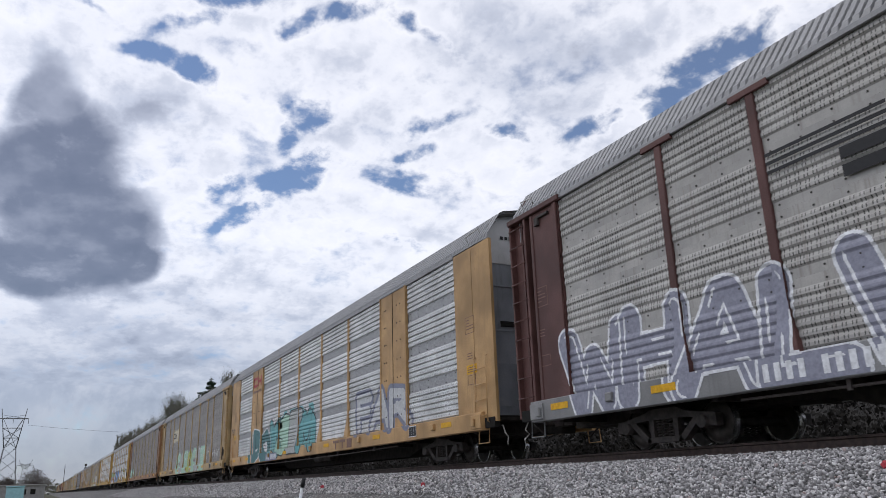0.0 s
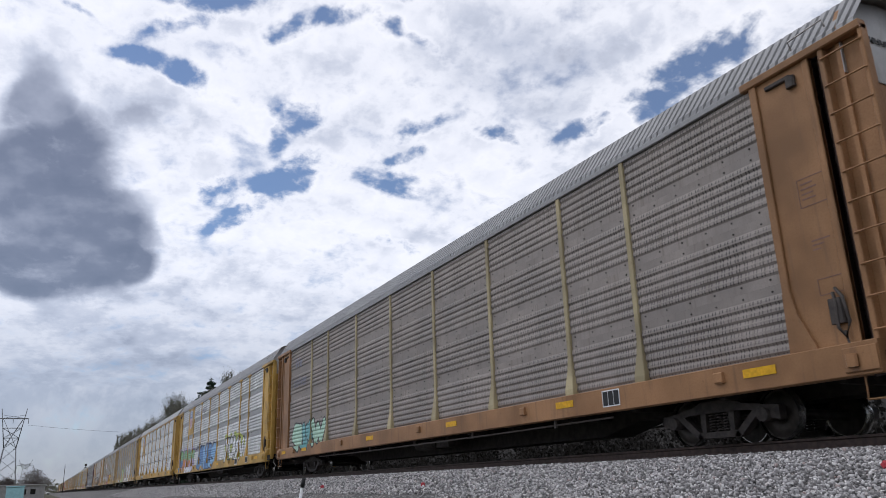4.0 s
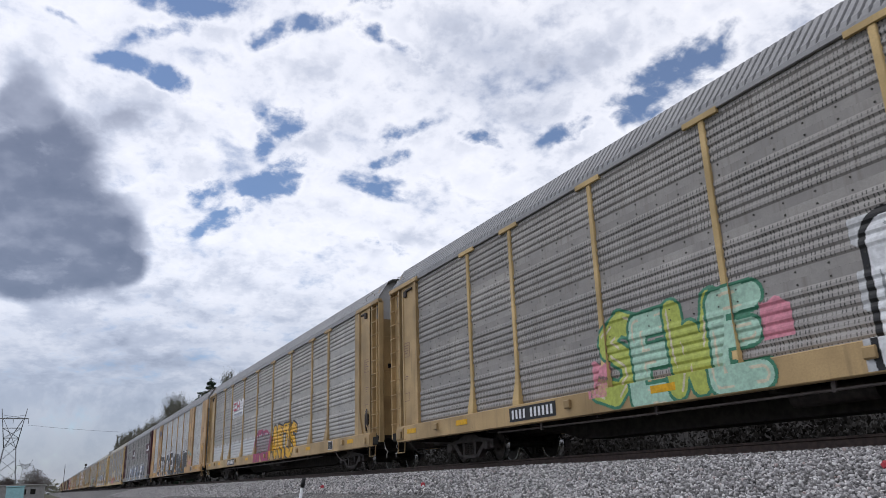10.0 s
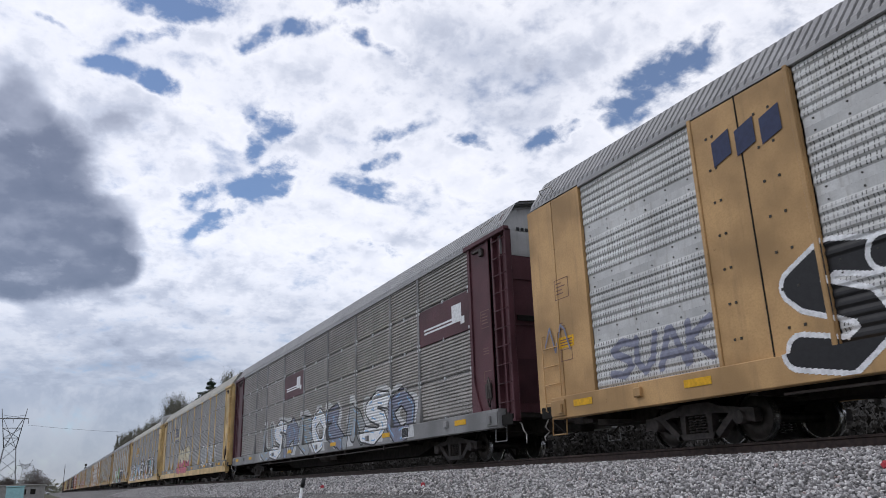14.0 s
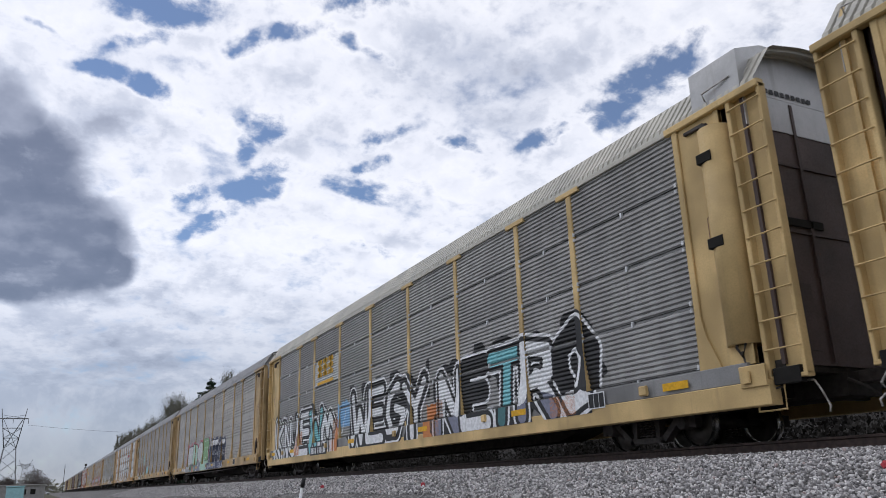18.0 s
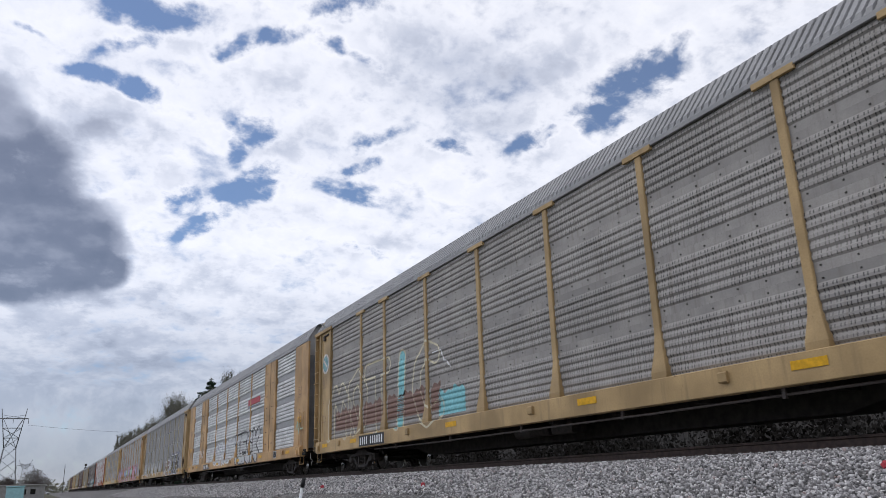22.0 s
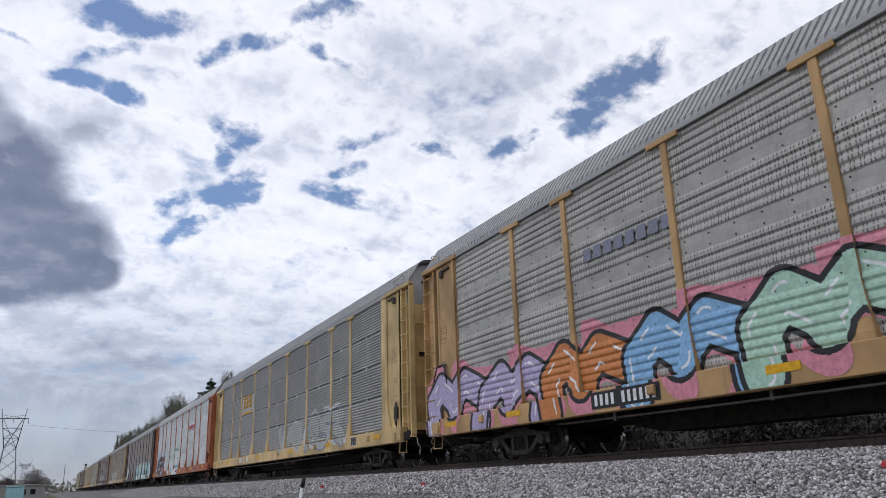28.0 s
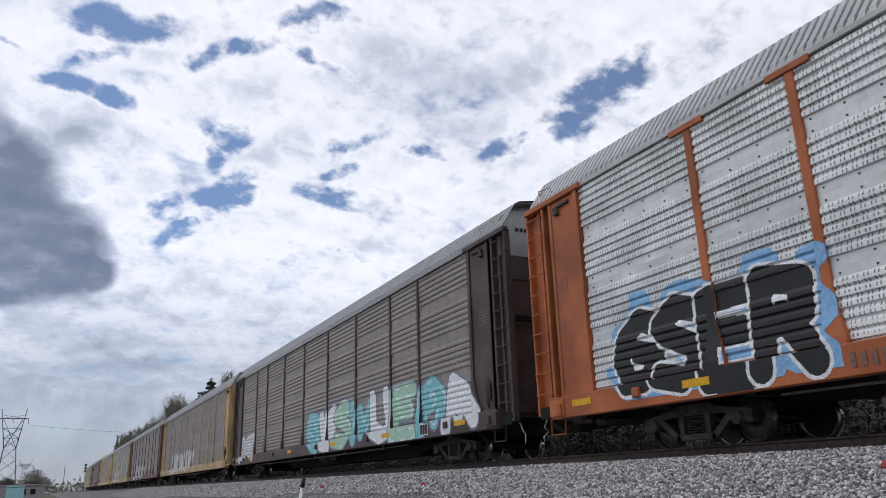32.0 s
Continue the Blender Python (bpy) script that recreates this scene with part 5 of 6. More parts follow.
def sill_plate(k, x):
    """Three-cell data plate and small brackets on the sill."""
    y = Y_SILL - 0.004
    bars(k, [(x, x + 0.46, 0.72, 1.0, 0)], "white", y, "data_plate", "white-framed black data plate")
    bars(k, [(x + 0.02 + i * 0.145, x + 0.15 + i * 0.145, 0.74, 0.98, 0) for i in range(3)], "black", y - 0.003, "data_plate_cell")
    for b in (-10.9, -5.4, 0.6, 5.6, 10.8):
        put("sill_bracket", BRACKET, [COL[SPECS[k].get("sill", SPECS[k]["body"])]], CARS[k], pose(b, y, 0))


for k in range(20):
    sill_plate(k, 9.4 if k % 3 else 8.2)
    e = HALF - 0.33
    g = Geo()
    for i in range(9):
        g.box(e, e + 0.004, -1.0 + i * 0.12, -0.92 + i * 0.12, EAVE_Z + 0.1, EAVE_Z + 0.18)
    put("lettering", g.mesh("lettering"), [INK["black"]], CARS[k])
hood = across([(-SIDE + 0.02, EAVE_Z + 0.05), (SIDE - 0.02, EAVE_Z + 0.05), (SIDE - 0.04, EAVE_Z + 0.75), (0.9, EAVE_Z + 0.95), (-0.9, EAVE_Z + 0.95), (-SIDE + 0.04, EAVE_Z + 0.75)], HALF - 1.3, HALF - 0.34)
put("end_hood", recalc(hood.mesh("end_hood")), [ROOFS["pale"]], CARS[11], None, "pale metal end hood over the roof")


def owner_mark(k, colour, under=None):
    """Three blocky forms over a bar, leaning up with the wind."""
    x, z = COL2 + 0.5, 3.35
    y = Y_PANEL - 0.056
    cells = []
    for i in range(3):
        a = x + i * 0.62
        cells += [(a, a + 0.5, z + o, z + o + 0.15, 0) for o in (0.0, 0.235, 0.47)] + [(a + 0.16, a + 0.34, z, z + 0.62, 0)]
    bars(k, cells + [(x, x + 1.75, z - 0.28, z - 0.17, 0)], colour, y, "emblem", "blocky painted emblem over a bar")


# first car: white outlines on slate, sharp peaks
piece(0, -12.0, -4.6, 0.66, 2.1, 2.3, "WHAL1", ["lavender"], "white", None, "white", 0.17, None, "white-outlined lavender graffiti", 0.05)
marks(0, -7.6, 0.72, 0.24, (4, 6))
bars(0, [(COL2 + 0.1, COL2 + 1.9, 3.55 + i * 0.13, 3.6 + i * 0.13, 0) for i in range(3)] + [(COL2 + 1.2, COL2 + 2.6, 3.1 + i * 0.24, 3.26 + i * 0.24, 0) for i in range(2)], "black", Y_PANEL - 0.045, "lettering")
# second: teal and green over an ochre car
piece(1, -9.8, -7.3, 0.66, 2.05, 2.0, "IB", ["deep_teal"], "white", None, None, 0.19, None, "dark teal graffiti letters")
piece(1, -7.35, -5.6, 0.66, 1.95, 1.95, "O", ["deep_teal"], "white", None, None, 0.2, None, "dark teal graffiti letter")
piece(1, -5.7, -3.9, 0.9, 2.15, 2.2, "K", ["teal"], "black", None, "mint", 0.22, None, "teal graffiti letter")
piece(1, -4.2, 0.6, 0.95, 2.2, 2.3, "SEM", ["mint", "faded", "teal"], "black", None, None, 0.23, "teal", "green graffiti with dark outlines")
bars(1, [(-9.0, -8.25, 4.15, 4.28, 0), (-9.0, -8.87, 4.15, 4.62, 0), (-9.0, -8.3, 4.5, 4.62, 0), (-8.15, -8.02, 4.15, 4.62, 0), (-7.6, -7.47, 4.15, 4.62, 0), (-8.1, -7.5, 4.32, 4.44, 0)], "red", Y_PANEL - 0.08, "emblem", "red painted emblem")
bars(1, [(-9.0 + i * 0.18, -8.87 + i * 0.18, 3.88, 3.97, 0) for i in range(9)], "brown", Y_PANEL - 0.08)
marks(1, -5.8, 0.7, 0.2, (4, 6), "white", "slate")
piece(1, 5.1, 9.2, 1.1, 2.2, 2.15, "FAR", ["primer"], "slate", None, None, 0.13, None, "pale graffiti letters with grey outlines", 0.13)
bars(1, [(3.2, 3.75, 0.9, 0.98, 0), (3.43, 3.53, 0.7, 0.9, 0), (3.85, 4.4, 0.9, 0.98, 0), (4.08, 4.18, 0.7, 0.9, 0), (4.55, 5.0, 0.7, 0.98, 0)], "brown", Y_SILL - 0.004, "lettering", "rough brown painted bars")
tag_line(1, -13.5, -12.7, 2.2, 2.6, "black", 3)
# third: soft green bubbles
piece(2, -4.4, 7.0, 0.72, 1.95, 1.95, "COEOCOE", ["mint", "faded", "mint", "lime"], "grey", None, "white", 0.27, None, "faded green bubble graffiti")
tag_line(2, 7.3, 8.3, 1.3, 1.85, "white", 5, 0.018)
tag_line(2, 9.4, 11.7, 1.35, 1.7, "white", 6, 0.02)
patch(2, COL2 + 0.09, COL2 + 2.79, 3.05, 3.95, "cream", "emblem", "cream painted block")
bars(2, [(-6.7, -6.05, 3.3, 3.4, 0), (-6.7, -6.6, 3.3, 3.72, 0), (-6.7, -6.1, 3.62, 3.72, 0), (-5.95, -5.85, 3.3, 3.72, 0), (-5.4, -5.3, 3.3, 3.72, 0), (-5.9, -5.35, 3.46, 3.56, 0)], "black", Y_PANEL - 0.056, "emblem")
marks(2, -7.2, 0.74, 0.17, (3, 6), "brown")
for e in EDGES:
    bars(2, [(e - 0.045, e + 0.045, 1.4, 1.95, 0)], "gold", Y_PANEL - 0.12, "reflector")
# fourth
words(3, "We", -11.3, 4.1, 0.62, "slate", Y_PANEL - 0.05)
words(3, "deliver", -11.4, 3.35, 0.62, "slate", Y_PANEL - 0.05)
piece(3, -11.6, -7.5, 0.9, 1.8, 1.8, "361", ["mint", "teal"], "black", None, None, 0.2, None, "green graffiti")
# fifth: shield and three runs of colour
shield(4, EDGES[0] + 0.98, 3.55, 1.08, 1.3)
board(4, EDGES[0] + 0.1, EDGES[1] - 0.1, 3.15, EAVE_Z - 0.04, "yellow", Y_PANEL - 0.04, "emblem_board", "yellow board")
words(4, "BUILDING", -6.75, 4.28, 0.36, "slate", Y_PANEL - 0.045)
words(4, "AMERICA", -4.05, 4.28, 0.36, "slate", Y_PANEL - 0.045)
piece(4, -12.0, -6.3, 0.85, 2.1, 1.9, "RAYME", ["green"], "black", None, None, 0.21, "lilac", "rainbow bubble graffiti", 0.05, ["blue", "orange", "lilac", "orange", "lilac"], 0.6)
piece(4, -9.4, -6.6, 0.62, 0.97, 0.97, "OOOO", ["white"], "black", None, None, 0.35, None, "white bubbles in spray paint", 0.03)
tag_line(4, -6.0, -3.2, 1.9, 2.4, "black", 8, 0.03)
piece(4, -4.3, 1.1, 0.8, 2.0, 1.95, "SNES", ["blue", "sky"], "navy", None, "sky", 0.2, "slate", "blue graffiti")
piece(4, 3.9, 8.3, 1.0, 2.15, 1.95, "TCASV", ["white"], "black", None, "grey", 0.17, "lime", "black and white graffiti on green", 0.07)
board(4, 7.0, 7.6, 0.7, 1.02, "white", Y_SILL + 0.006, "notice")
board(4, 7.05, 7.55, 0.74, 0.98, "black", Y_SILL + 0.002, "notice")
# sixth: clean car
board(5, -9.52, -7.82, 3.0, EAVE_Z - 0.04, "yellow", Y_PANEL - 0.045, "emblem_board", "yellow board")
shield(5, -8.67, 3.75, 0.82, 0.95)
words(5, "BUILDING AMERICA", -9.45, 3.2, 0.19, "brown", Y_PANEL - 0.062)
marks(5, -8.2, 0.76, 0.18, (4, 6), "white", "black")
# seventh
piece(6, 0.9, 6.4, 0.66, 2.4, 2.35, "DORE", ["white"], "black", None, "grey", 0.2, "primer", "white graffiti letters with black outlines", 0.1)
piece(6, -4.4, -0.9, 0.68, 2.2, 2.05, "SEWE", ["lime", "mint"], "bottle", None, "cream", 0.22, None, "yellow-green graffiti")
patch(6, -4.7, -4.2, 0.9, 1.5, "pink")
patch(6, -0.9, -0.4, 1.3, 1.8, "pink")
marks(6, -7.3, 0.76, 0.18, (4, 6), "white", "black")
# eighth
patch(7, -11.9, 1.0, 1.06, 1.85, "primer", "graffiti", "pale primer along the lower panels", False)
patch(7, COL2 + 0.09, COL2 + 2.79, 3.1, 3.95, "white", "emblem", "white painted block")
bars(7, [(-6.8, -6.1, 3.45, 3.56, 0), (-6.8, -6.69, 3.45, 3.88, 0), (-6.8, -6.15, 3.78, 3.88, 0), (-6.0, -5.9, 3.45, 3.88, 0), (-5.5, -5.4, 3.45, 3.88, 0), (-5.95, -5.45, 3.6, 3.7, 0)], "rose", Y_PANEL - 0.056, "emblem", "faded red emblem")
bars(7, [(-6.7 + i * 0.22, -6.55 + i * 0.22, 3.2, 3.3, 0) for i in range(9)], "slate", Y_PANEL - 0.056)
piece(7, -1.4, 1.1, 0.66, 1.85, 1.85, "WMM", ["magenta"], "plum", None, "rose", 0.24, "magenta", "magenta graffiti")
piece(7, 1.35, 5.0, 0.66, 1.95, 2.0, "ARTS", ["gold"], "black", None, "black", 0.19, None, "yellow graffiti with black outlines", 0.07)
marks(7, -7.2, 0.76, 0.18, (4, 6), "white", "black")
# ninth: big black letters with white edges
piece(8, -7.8, -0.2, 0.66, 2.25, 2.2, "STOCKE", ["black"], "white", None, None, 0.15, None, "black graffiti with white outlines", 0.07)
piece(8, 0.2, 6.6, 0.66, 1.95, 1.85, "SYWE", ["black"], "white", None, None, 0.27, "black", "black block graffiti with pale outlines", 0.05)
tag_line(8, 7.1, 9.0, 1.75, 2.2, "teal", 11, 0.035)
tag_line(8, 7.7, 9.0, 1.1, 1.55, "pink", 12, 0.04)
piece(8, -11.6, -9.2, 1.15, 1.85, 1.85, "SUAK", ["slate"], None, None, None, 0.11, None, "dark scrawled letters")
owner = [(-8.7 + i * 0.45, -8.35 + i * 0.45, 4.0, 4.4, 0.1) for i in range(3)]
bars(8, owner, "navy", Y_PANEL - 0.08, "emblem", "dark blocky emblem")
tag_line(8, -13.4, -12.5, 1.9, 2.4, "slate", 14, 0.02)
# tenth: maroon car
for x0, x1, z0, z1 in ((EDGES[7] + 0.06, PZ - 0.04, SILL_Z1 + 2 * PANEL_H, SILL_Z1 + 3 * PANEL_H), (-4.2, -1.55, SILL_Z1 + 2 * PANEL_H, SILL_Z1 + 3 * PANEL_H)):
    board(9, x0, x1, z0 + 0.02, z1 - 0.02, "maroon", Y_PANEL - 0.02, "emblem_board", "maroon emblem board")
    bars(9, [(x0 + 0.3, x1 - 0.9, z0 + 0.3 + i * 0.09, z0 + 0.35 + i * 0.09, 0.0) for i in range(2)] + [(x1 - 0.9, x1 - 0.4, z0 + 0.3, z0 + 0.75, 0), (x1 - 0.45, x1 - 0.25, z0 + 0.22, z0 + 0.4, 0)], "white", Y_PANEL - 0.038, "emblem", "white emblem of a ring and bars")
piece(9, -7.6, 8.8, 0.72, 2.1, 2.05, "4S93O52SO", ["grey", "white", "slate"], "black", None, "sky", 0.16, "primer", "white and blue graffiti with black outlines")
# eleventh and twelfth: fine ribs
patch(10, COL2 + 0.09, COL2 + 2.79, 3.06, 3.98, "cream", "emblem", "pale painted block")
owner_mark(10, "slate")
piece(10, -4.4, 0.2, 0.72, 2.1, 2.3, "CRES", ["cream"], "black", None, None, 0.26, None, "yellow and red graffiti", 0.05, ["rose"], 0.5)
piece(10, 5.0, 9.9, 1.0, 2.0, 1.8, "3W4", ["grey"], "white", None, None, 0.2, None, "white outlined graffiti")
marks(10, -8.9, 0.76, 0.18, (4, 6), "white")
patch(11, COL2 + 0.09, COL2 + 2.79, SILL_Z1 + 2 * PANEL_H + 0.02, SILL_Z1 + 3 * PANEL_H - 0.08, "primer", "emblem", "grey painted block")
owner_mark(11, "gold")
piece(11, -12.2, -9.0, 0.6, 2.2, 2.2, "KNJ", ["white"], "black", "white", None, 0.1, "black", "black and white graffiti", 0.12)
patch(11, -9.2, -8.6, 0.7, 1.5, "orange")
piece(11, -8.9, -4.8, 0.6, 2.25, 2.2, "EWM", ["white", "aqua", "white"], "black", "white", None, 0.1, "black", "black and white graffiti with blue and orange", 0.12)
patch(11, -5.0, -4.2, 0.66, 1.7, "orange")
patch(11, -4.4, -3.3, 1.4, 2.2, "sky")
tag_line(11, -4.9, -3.6, 1.2, 1.9, "white", 41, 0.03)
piece(11, -3.0, 2.4, 0.66, 2.4, 2.3, "WEGY", ["white"], "black", "white", None, 0.09, "black", "big black graffiti with white streaks", 0.17)
patch(11, 2.5, 3.4, 0.66, 1.5, "orange")
piece(11, 3.2, 9.6, 0.62, 2.15, 2.35, "NETRO", ["white", "black", "aqua"], "black", "white", None, 0.12, "black", "black and white graffiti with blue", 0.1, ["slate", "white", "deep_teal"], 0.3)
patch(11, 8.2, 9.0, 0.68, 1.05, "orange")
marks(11, -7.0, 0.66, 0.2, (4, 6), "white", "black")
# thirteenth
piece(12, -7.0, 0.4, 0.66, 2.1, 2.3, "ERSE", ["primer", "mint", "primer", "green"], "black", None, "white", 0.22, "rose", "green and grey graffiti on pink", 0.06, ["grey", "bottle", "slate", "mint"], 0.35)
patch(12, 0.4, 5.2, 0.66, 2.0, "navy", "graffiti", "dark blue painted block")
piece(12, 0.5, 5.2, 0.66, 2.2, 2.2, "LEEME", ["white"], "navy", None, None, 0.15, "navy", "white graffiti letters on dark blue", 0.06)
marks(12, -8.6, 0.74, 0.18, (4, 6), "white")
# fourteenth: cream outlines over brown
patch(13, -11.6, -3.6, 1.3, 1.95, "brown", "graffiti", "faded brown band of spray paint", False)
piece(13, -12.0, -3.6, 1.0, 2.9, 3.2, "MOTIC", [None, None, None, "aqua", None], "cream", None, None, 0.12, None, "cream outlined graffiti letters", 0.06)
patch(13, -3.7, -2.3, 1.15, 1.75, "aqua")
tag_line(13, -3.9, -2.9, 2.3, 2.9, "white", 21)
marks(13, -8.9, 0.72, 0.22, (4, 6), "white", "black")
# fifteenth
piece(14, -4.0, 1.0, 0.85, 1.9, 2.0, "SENSEI", ["primer"], "white", None, "slate", 0.15, None, "white graffiti")
piece(14, 1.2, 6.3, 0.75, 1.95, 2.15, "TECK", ["primer"], "black", None, "grey", 0.16, None, "grey graffiti letters with black outlines", 0.08)
bars(14, [(3.8, 6.2, 3.42, 3.7, 0.0)], "red", Y_PANEL - 0.045, "emblem", "red painted bar")
bars(14, [(3.8, 6.2, 3.3, 3.36, 0.0)], "slate", Y_PANEL - 0.045, "emblem")
marks(14, -7.0, 0.72, 0.19, (4, 6), "white", "black")
tag_line(14, -9.0, -7.6, 1.4, 1.9, "white", 25, 0.03)
tag_line(14, 12.4, 13.5, 1.5, 2.1, "mint", 26, 0.03)
# sixteenth
piece(15, -12.2, -0.2, 0.85, 1.9, 1.95, "849A12", ["faded"], "white", None, None, 0.12, None, "pale graffiti letters")
piece(15, 2.9, 6.3, 0.7, 1.7, 1.7, "XKEA", ["brown", "faded"], "white", None, None, 0.14, None, "brown graffiti with pale edges")
piece(15, 6.8, 10.4, 0.68, 2.1, 2.0, "HIFEK", ["black"], "white", None, None, 0.19, "slate", "black and white graffiti", 0.05)
# seventeenth: a row of painted hearts
piece(16, -13.4, 9.4, 0.66, 1.95, 2.1, "MMMMMMMMM", ["lilac", "lilac", "orange", "sky", "mint", "lilac", "mint", "pink", "lilac"], "black", None, "white", 0.24, "pink", "row of coloured hearts in spray paint", 0.09)
bars(16, [(-6.9 + i * 0.3, -6.68 + i * 0.3, 3.42, 3.66, 0.0) for i in range(8)], "slate", Y_PANEL - 0.045, "emblem", "grey painted wordmark")
marks(16, -6.8, 0.76, 0.19, (4, 6), "white", "black")
tag_line(16, -13.3, -12.4, 1.9, 3.4, "black", 31, 0.035)
# eighteenth
patch(17, COL2 + 0.09, COL2 + 2.79, SILL_Z1 + 2 * PANEL_H + 0.02, SILL_Z1 + 3 * PANEL_H - 0.08, "primer", "emblem", "grey painted block")
owner_mark(17, "gold")
piece(17, 0.4, 3.6, 0.95, 1.8, 1.9, "13", ["faded"], "primer", None, None, 0.2)
piece(17, 4.2, 8.6, 0.85, 2.0, 2.0, "9S5", ["faded"], "slate", None, None, 0.16, "primer", "faded white graffiti")
marks(17, -6.6, 0.74, 0.22, (4, 6), "white")
# nineteenth: black letters with a blue cloud, white and teal block letters
piece(18, -11.4, -7.4, 0.78, 2.15, 2.3, "GSER", ["black"], "white", None, None, 0.2, "sky", "black graffiti letters edged in white and blue")
piece(18, -4.3, 0.7, 0.8, 2.25, 2.3, "WE", ["white"], "teal", "lime", None, 0.17, None, "white and teal block graffiti with yellow edges", 0.14)
bars(18, [(4.6 + i * 0.5, 5.05 + i * 0.5, 3.56, 3.8, 0.0) for i in range(5)], "red", Y_PANEL - 0.045, "emblem", "red slanted emblem")
bars(18, [(4.4, 7.0, 3.44, 3.49, 0.0)], "slate", Y_PANEL - 0.045, "emblem")
marks(18, -7.0, 0.74, 0.18, (4, 6), "brown")
# twentieth and those behind
piece(19, -1.0, 12.2, 0.7, 2.1, 2.1, "36S14E92", ["aqua", "white", "mint"], "slate", None, "white", 0.18, None, "teal and white graffiti")
piece(19, -12.0, -9.0, 0.8, 1.9, 1.9, "85", ["primer"], "white", None, None, 0.15)
for k, c in ((20, "primer"), (21, "faded"), (22, "primer"), (23, "faded"), (24, "faded"), (25, "mint")):
    piece(k, -8.0, 2.0, 0.8, 2.0, 2.0, "48251", [c], "white" if k < 23 else "grey", None, None, 0.16, None, "pale graffiti along the lower side")

# ---- beyond the line ----
M_BARK = plain("bark", (0.13, 0.11, 0.095), 0.9, 0, 0.35, 10, 0.5)
M_BUD = plain("budding_twigs", (0.15, 0.15, 0.115), 0.9, 0, 0.4, 3, 0)
M_FIR = plain("fir_needles", (0.03, 0.05, 0.032), 0.9, 0, 0.4, 3, 0)
M_THICKET = plain("dark_thicket", (0.085, 0.072, 0.068), 0.95, 0, 0.4, 2, 0)
# near black: the shade behind the train is put into this colour
M_SHADE_BRUSH = plain("brush_in_shade", (0.02, 0.018, 0.016), 0.95, 0, 0.45, 3, 0)
M_STEEL = plain("galvanised_lattice", (0.2, 0.21, 0.22), 0.6, 0.4, 0.2, 2, 0)


def leaf_specks(g, c, r, n, rng, size, slot=0):
    for _ in range(n):
        d = Vector((rng.gauss(0, 1), rng.gauss(0, 1), rng.gauss(0, 1)))
        p = Vector(c) + d * r * 0.45
        a = Vector((rng.uniform(-1, 1), rng.uniform(-1, 1), rng.uniform(-1, 1))).normalized() * size * rng.uniform(0.5, 1.3)
        b = a.cross(Vector((rng.uniform(-1, 1), rng.uniform(-1, 1), 0.3))).normalized() * size * rng.uniform(0.3, 0.8)
        g.add([p - a, p + b, p + a, p - b], [(0, 1, 2, 3)], slot)


def bare_tree(height, seed, spread=0.33, buds=70, size=0.1):
    rng = random.Random(seed)
    root = new("tree")
    wood, crown = Geo(), Geo()

    def grow(p, d, length, r, depth):
        q = p + d * length
        mid = p + d * length * 0.5 + Vector((rng.uniform(-1, 1), rng.uniform(-1, 1), 0)) * length * 0.06
        wood.tube([p, mid, q], [r, r * 0.82, r * 0.62], 5 if depth < 2 else 3)
        if depth >= 4:
            leaf_specks(crown, q + d * length * 0.35, length * 0.5, buds, rng, size)
            for _ in range(7):
                e = (d + Vector((rng.uniform(-1, 1), rng.uniform(-1, 1), rng.uniform(-0.2, 1))) * 0.8).normalized()
                wood.tube([q, q + e * length * 1.0], [r * 0.55, r * 0.2], 3)
            return
        for i in range(3 if depth else 4):
            a = rng.uniform(0, 6.28)
            e = (d + Vector((math.cos(a), math.sin(a), rng.uniform(-0.1, 0.4))) * rng.uniform(0.4, 0.85)).normalized()
            grow(p + d * length * rng.uniform(0.6, 1.0), e, length * rng.uniform(0.6, 0.8), r * 0.58, depth + 1)

    grow(Vector((0, 0, -0.2)), Vector((rng.uniform(-0.05, 0.05), 0, 1)).normalized(), height * spread, height * 0.012, 0)
    put("trunk", wood.mesh("trunk"), [M_BARK], root)
    put("crown", crown.mesh("crown"), [M_BUD], root)
    return tagged(root, "bare spring tree with budding grey-brown twigs", "tree", "trees behind the track")


def fir_tree(height, seed):
    rng = random.Random(seed)
    root = new("fir_tree")
    put("trunk", Geo().tube([(0, 0, -0.2), (0, 0, height * 0.98)], [height * 0.014, 0.03], 6).mesh("trunk"), [M_BARK], root)
    g = Geo()
    for i in range(24):
        z = height * (0.14 + 0.83 * i / 24)
        reach = ((height - z) * 0.5 + 0.3) * (1.25 if i % 3 == 0 else 0.75)
        for j in range(9):
            a = j * 0.7 + i * 1.9 + rng.uniform(-0.25, 0.25)
            r = reach * rng.uniform(0.7, 1.15)
            for n in range(7):
                s = (n + 1) / 7
                c = (math.cos(a) * r * s, math.sin(a) * r * s, z - r * 0.5 * s + r * 0.32 * s * s)
                leaf_specks(g, c, 0.14 + 0.2 * (1 - s), 7, rng, 0.2)
    leaf_specks(g, (0, 0, height * 0.97), 0.35, 20, rng, 0.14)
    put("crown", g.mesh("crown"), [M_FIR], root)
    return tagged(root, "dark green pointed fir tree", "fir tree", "trees behind the track")


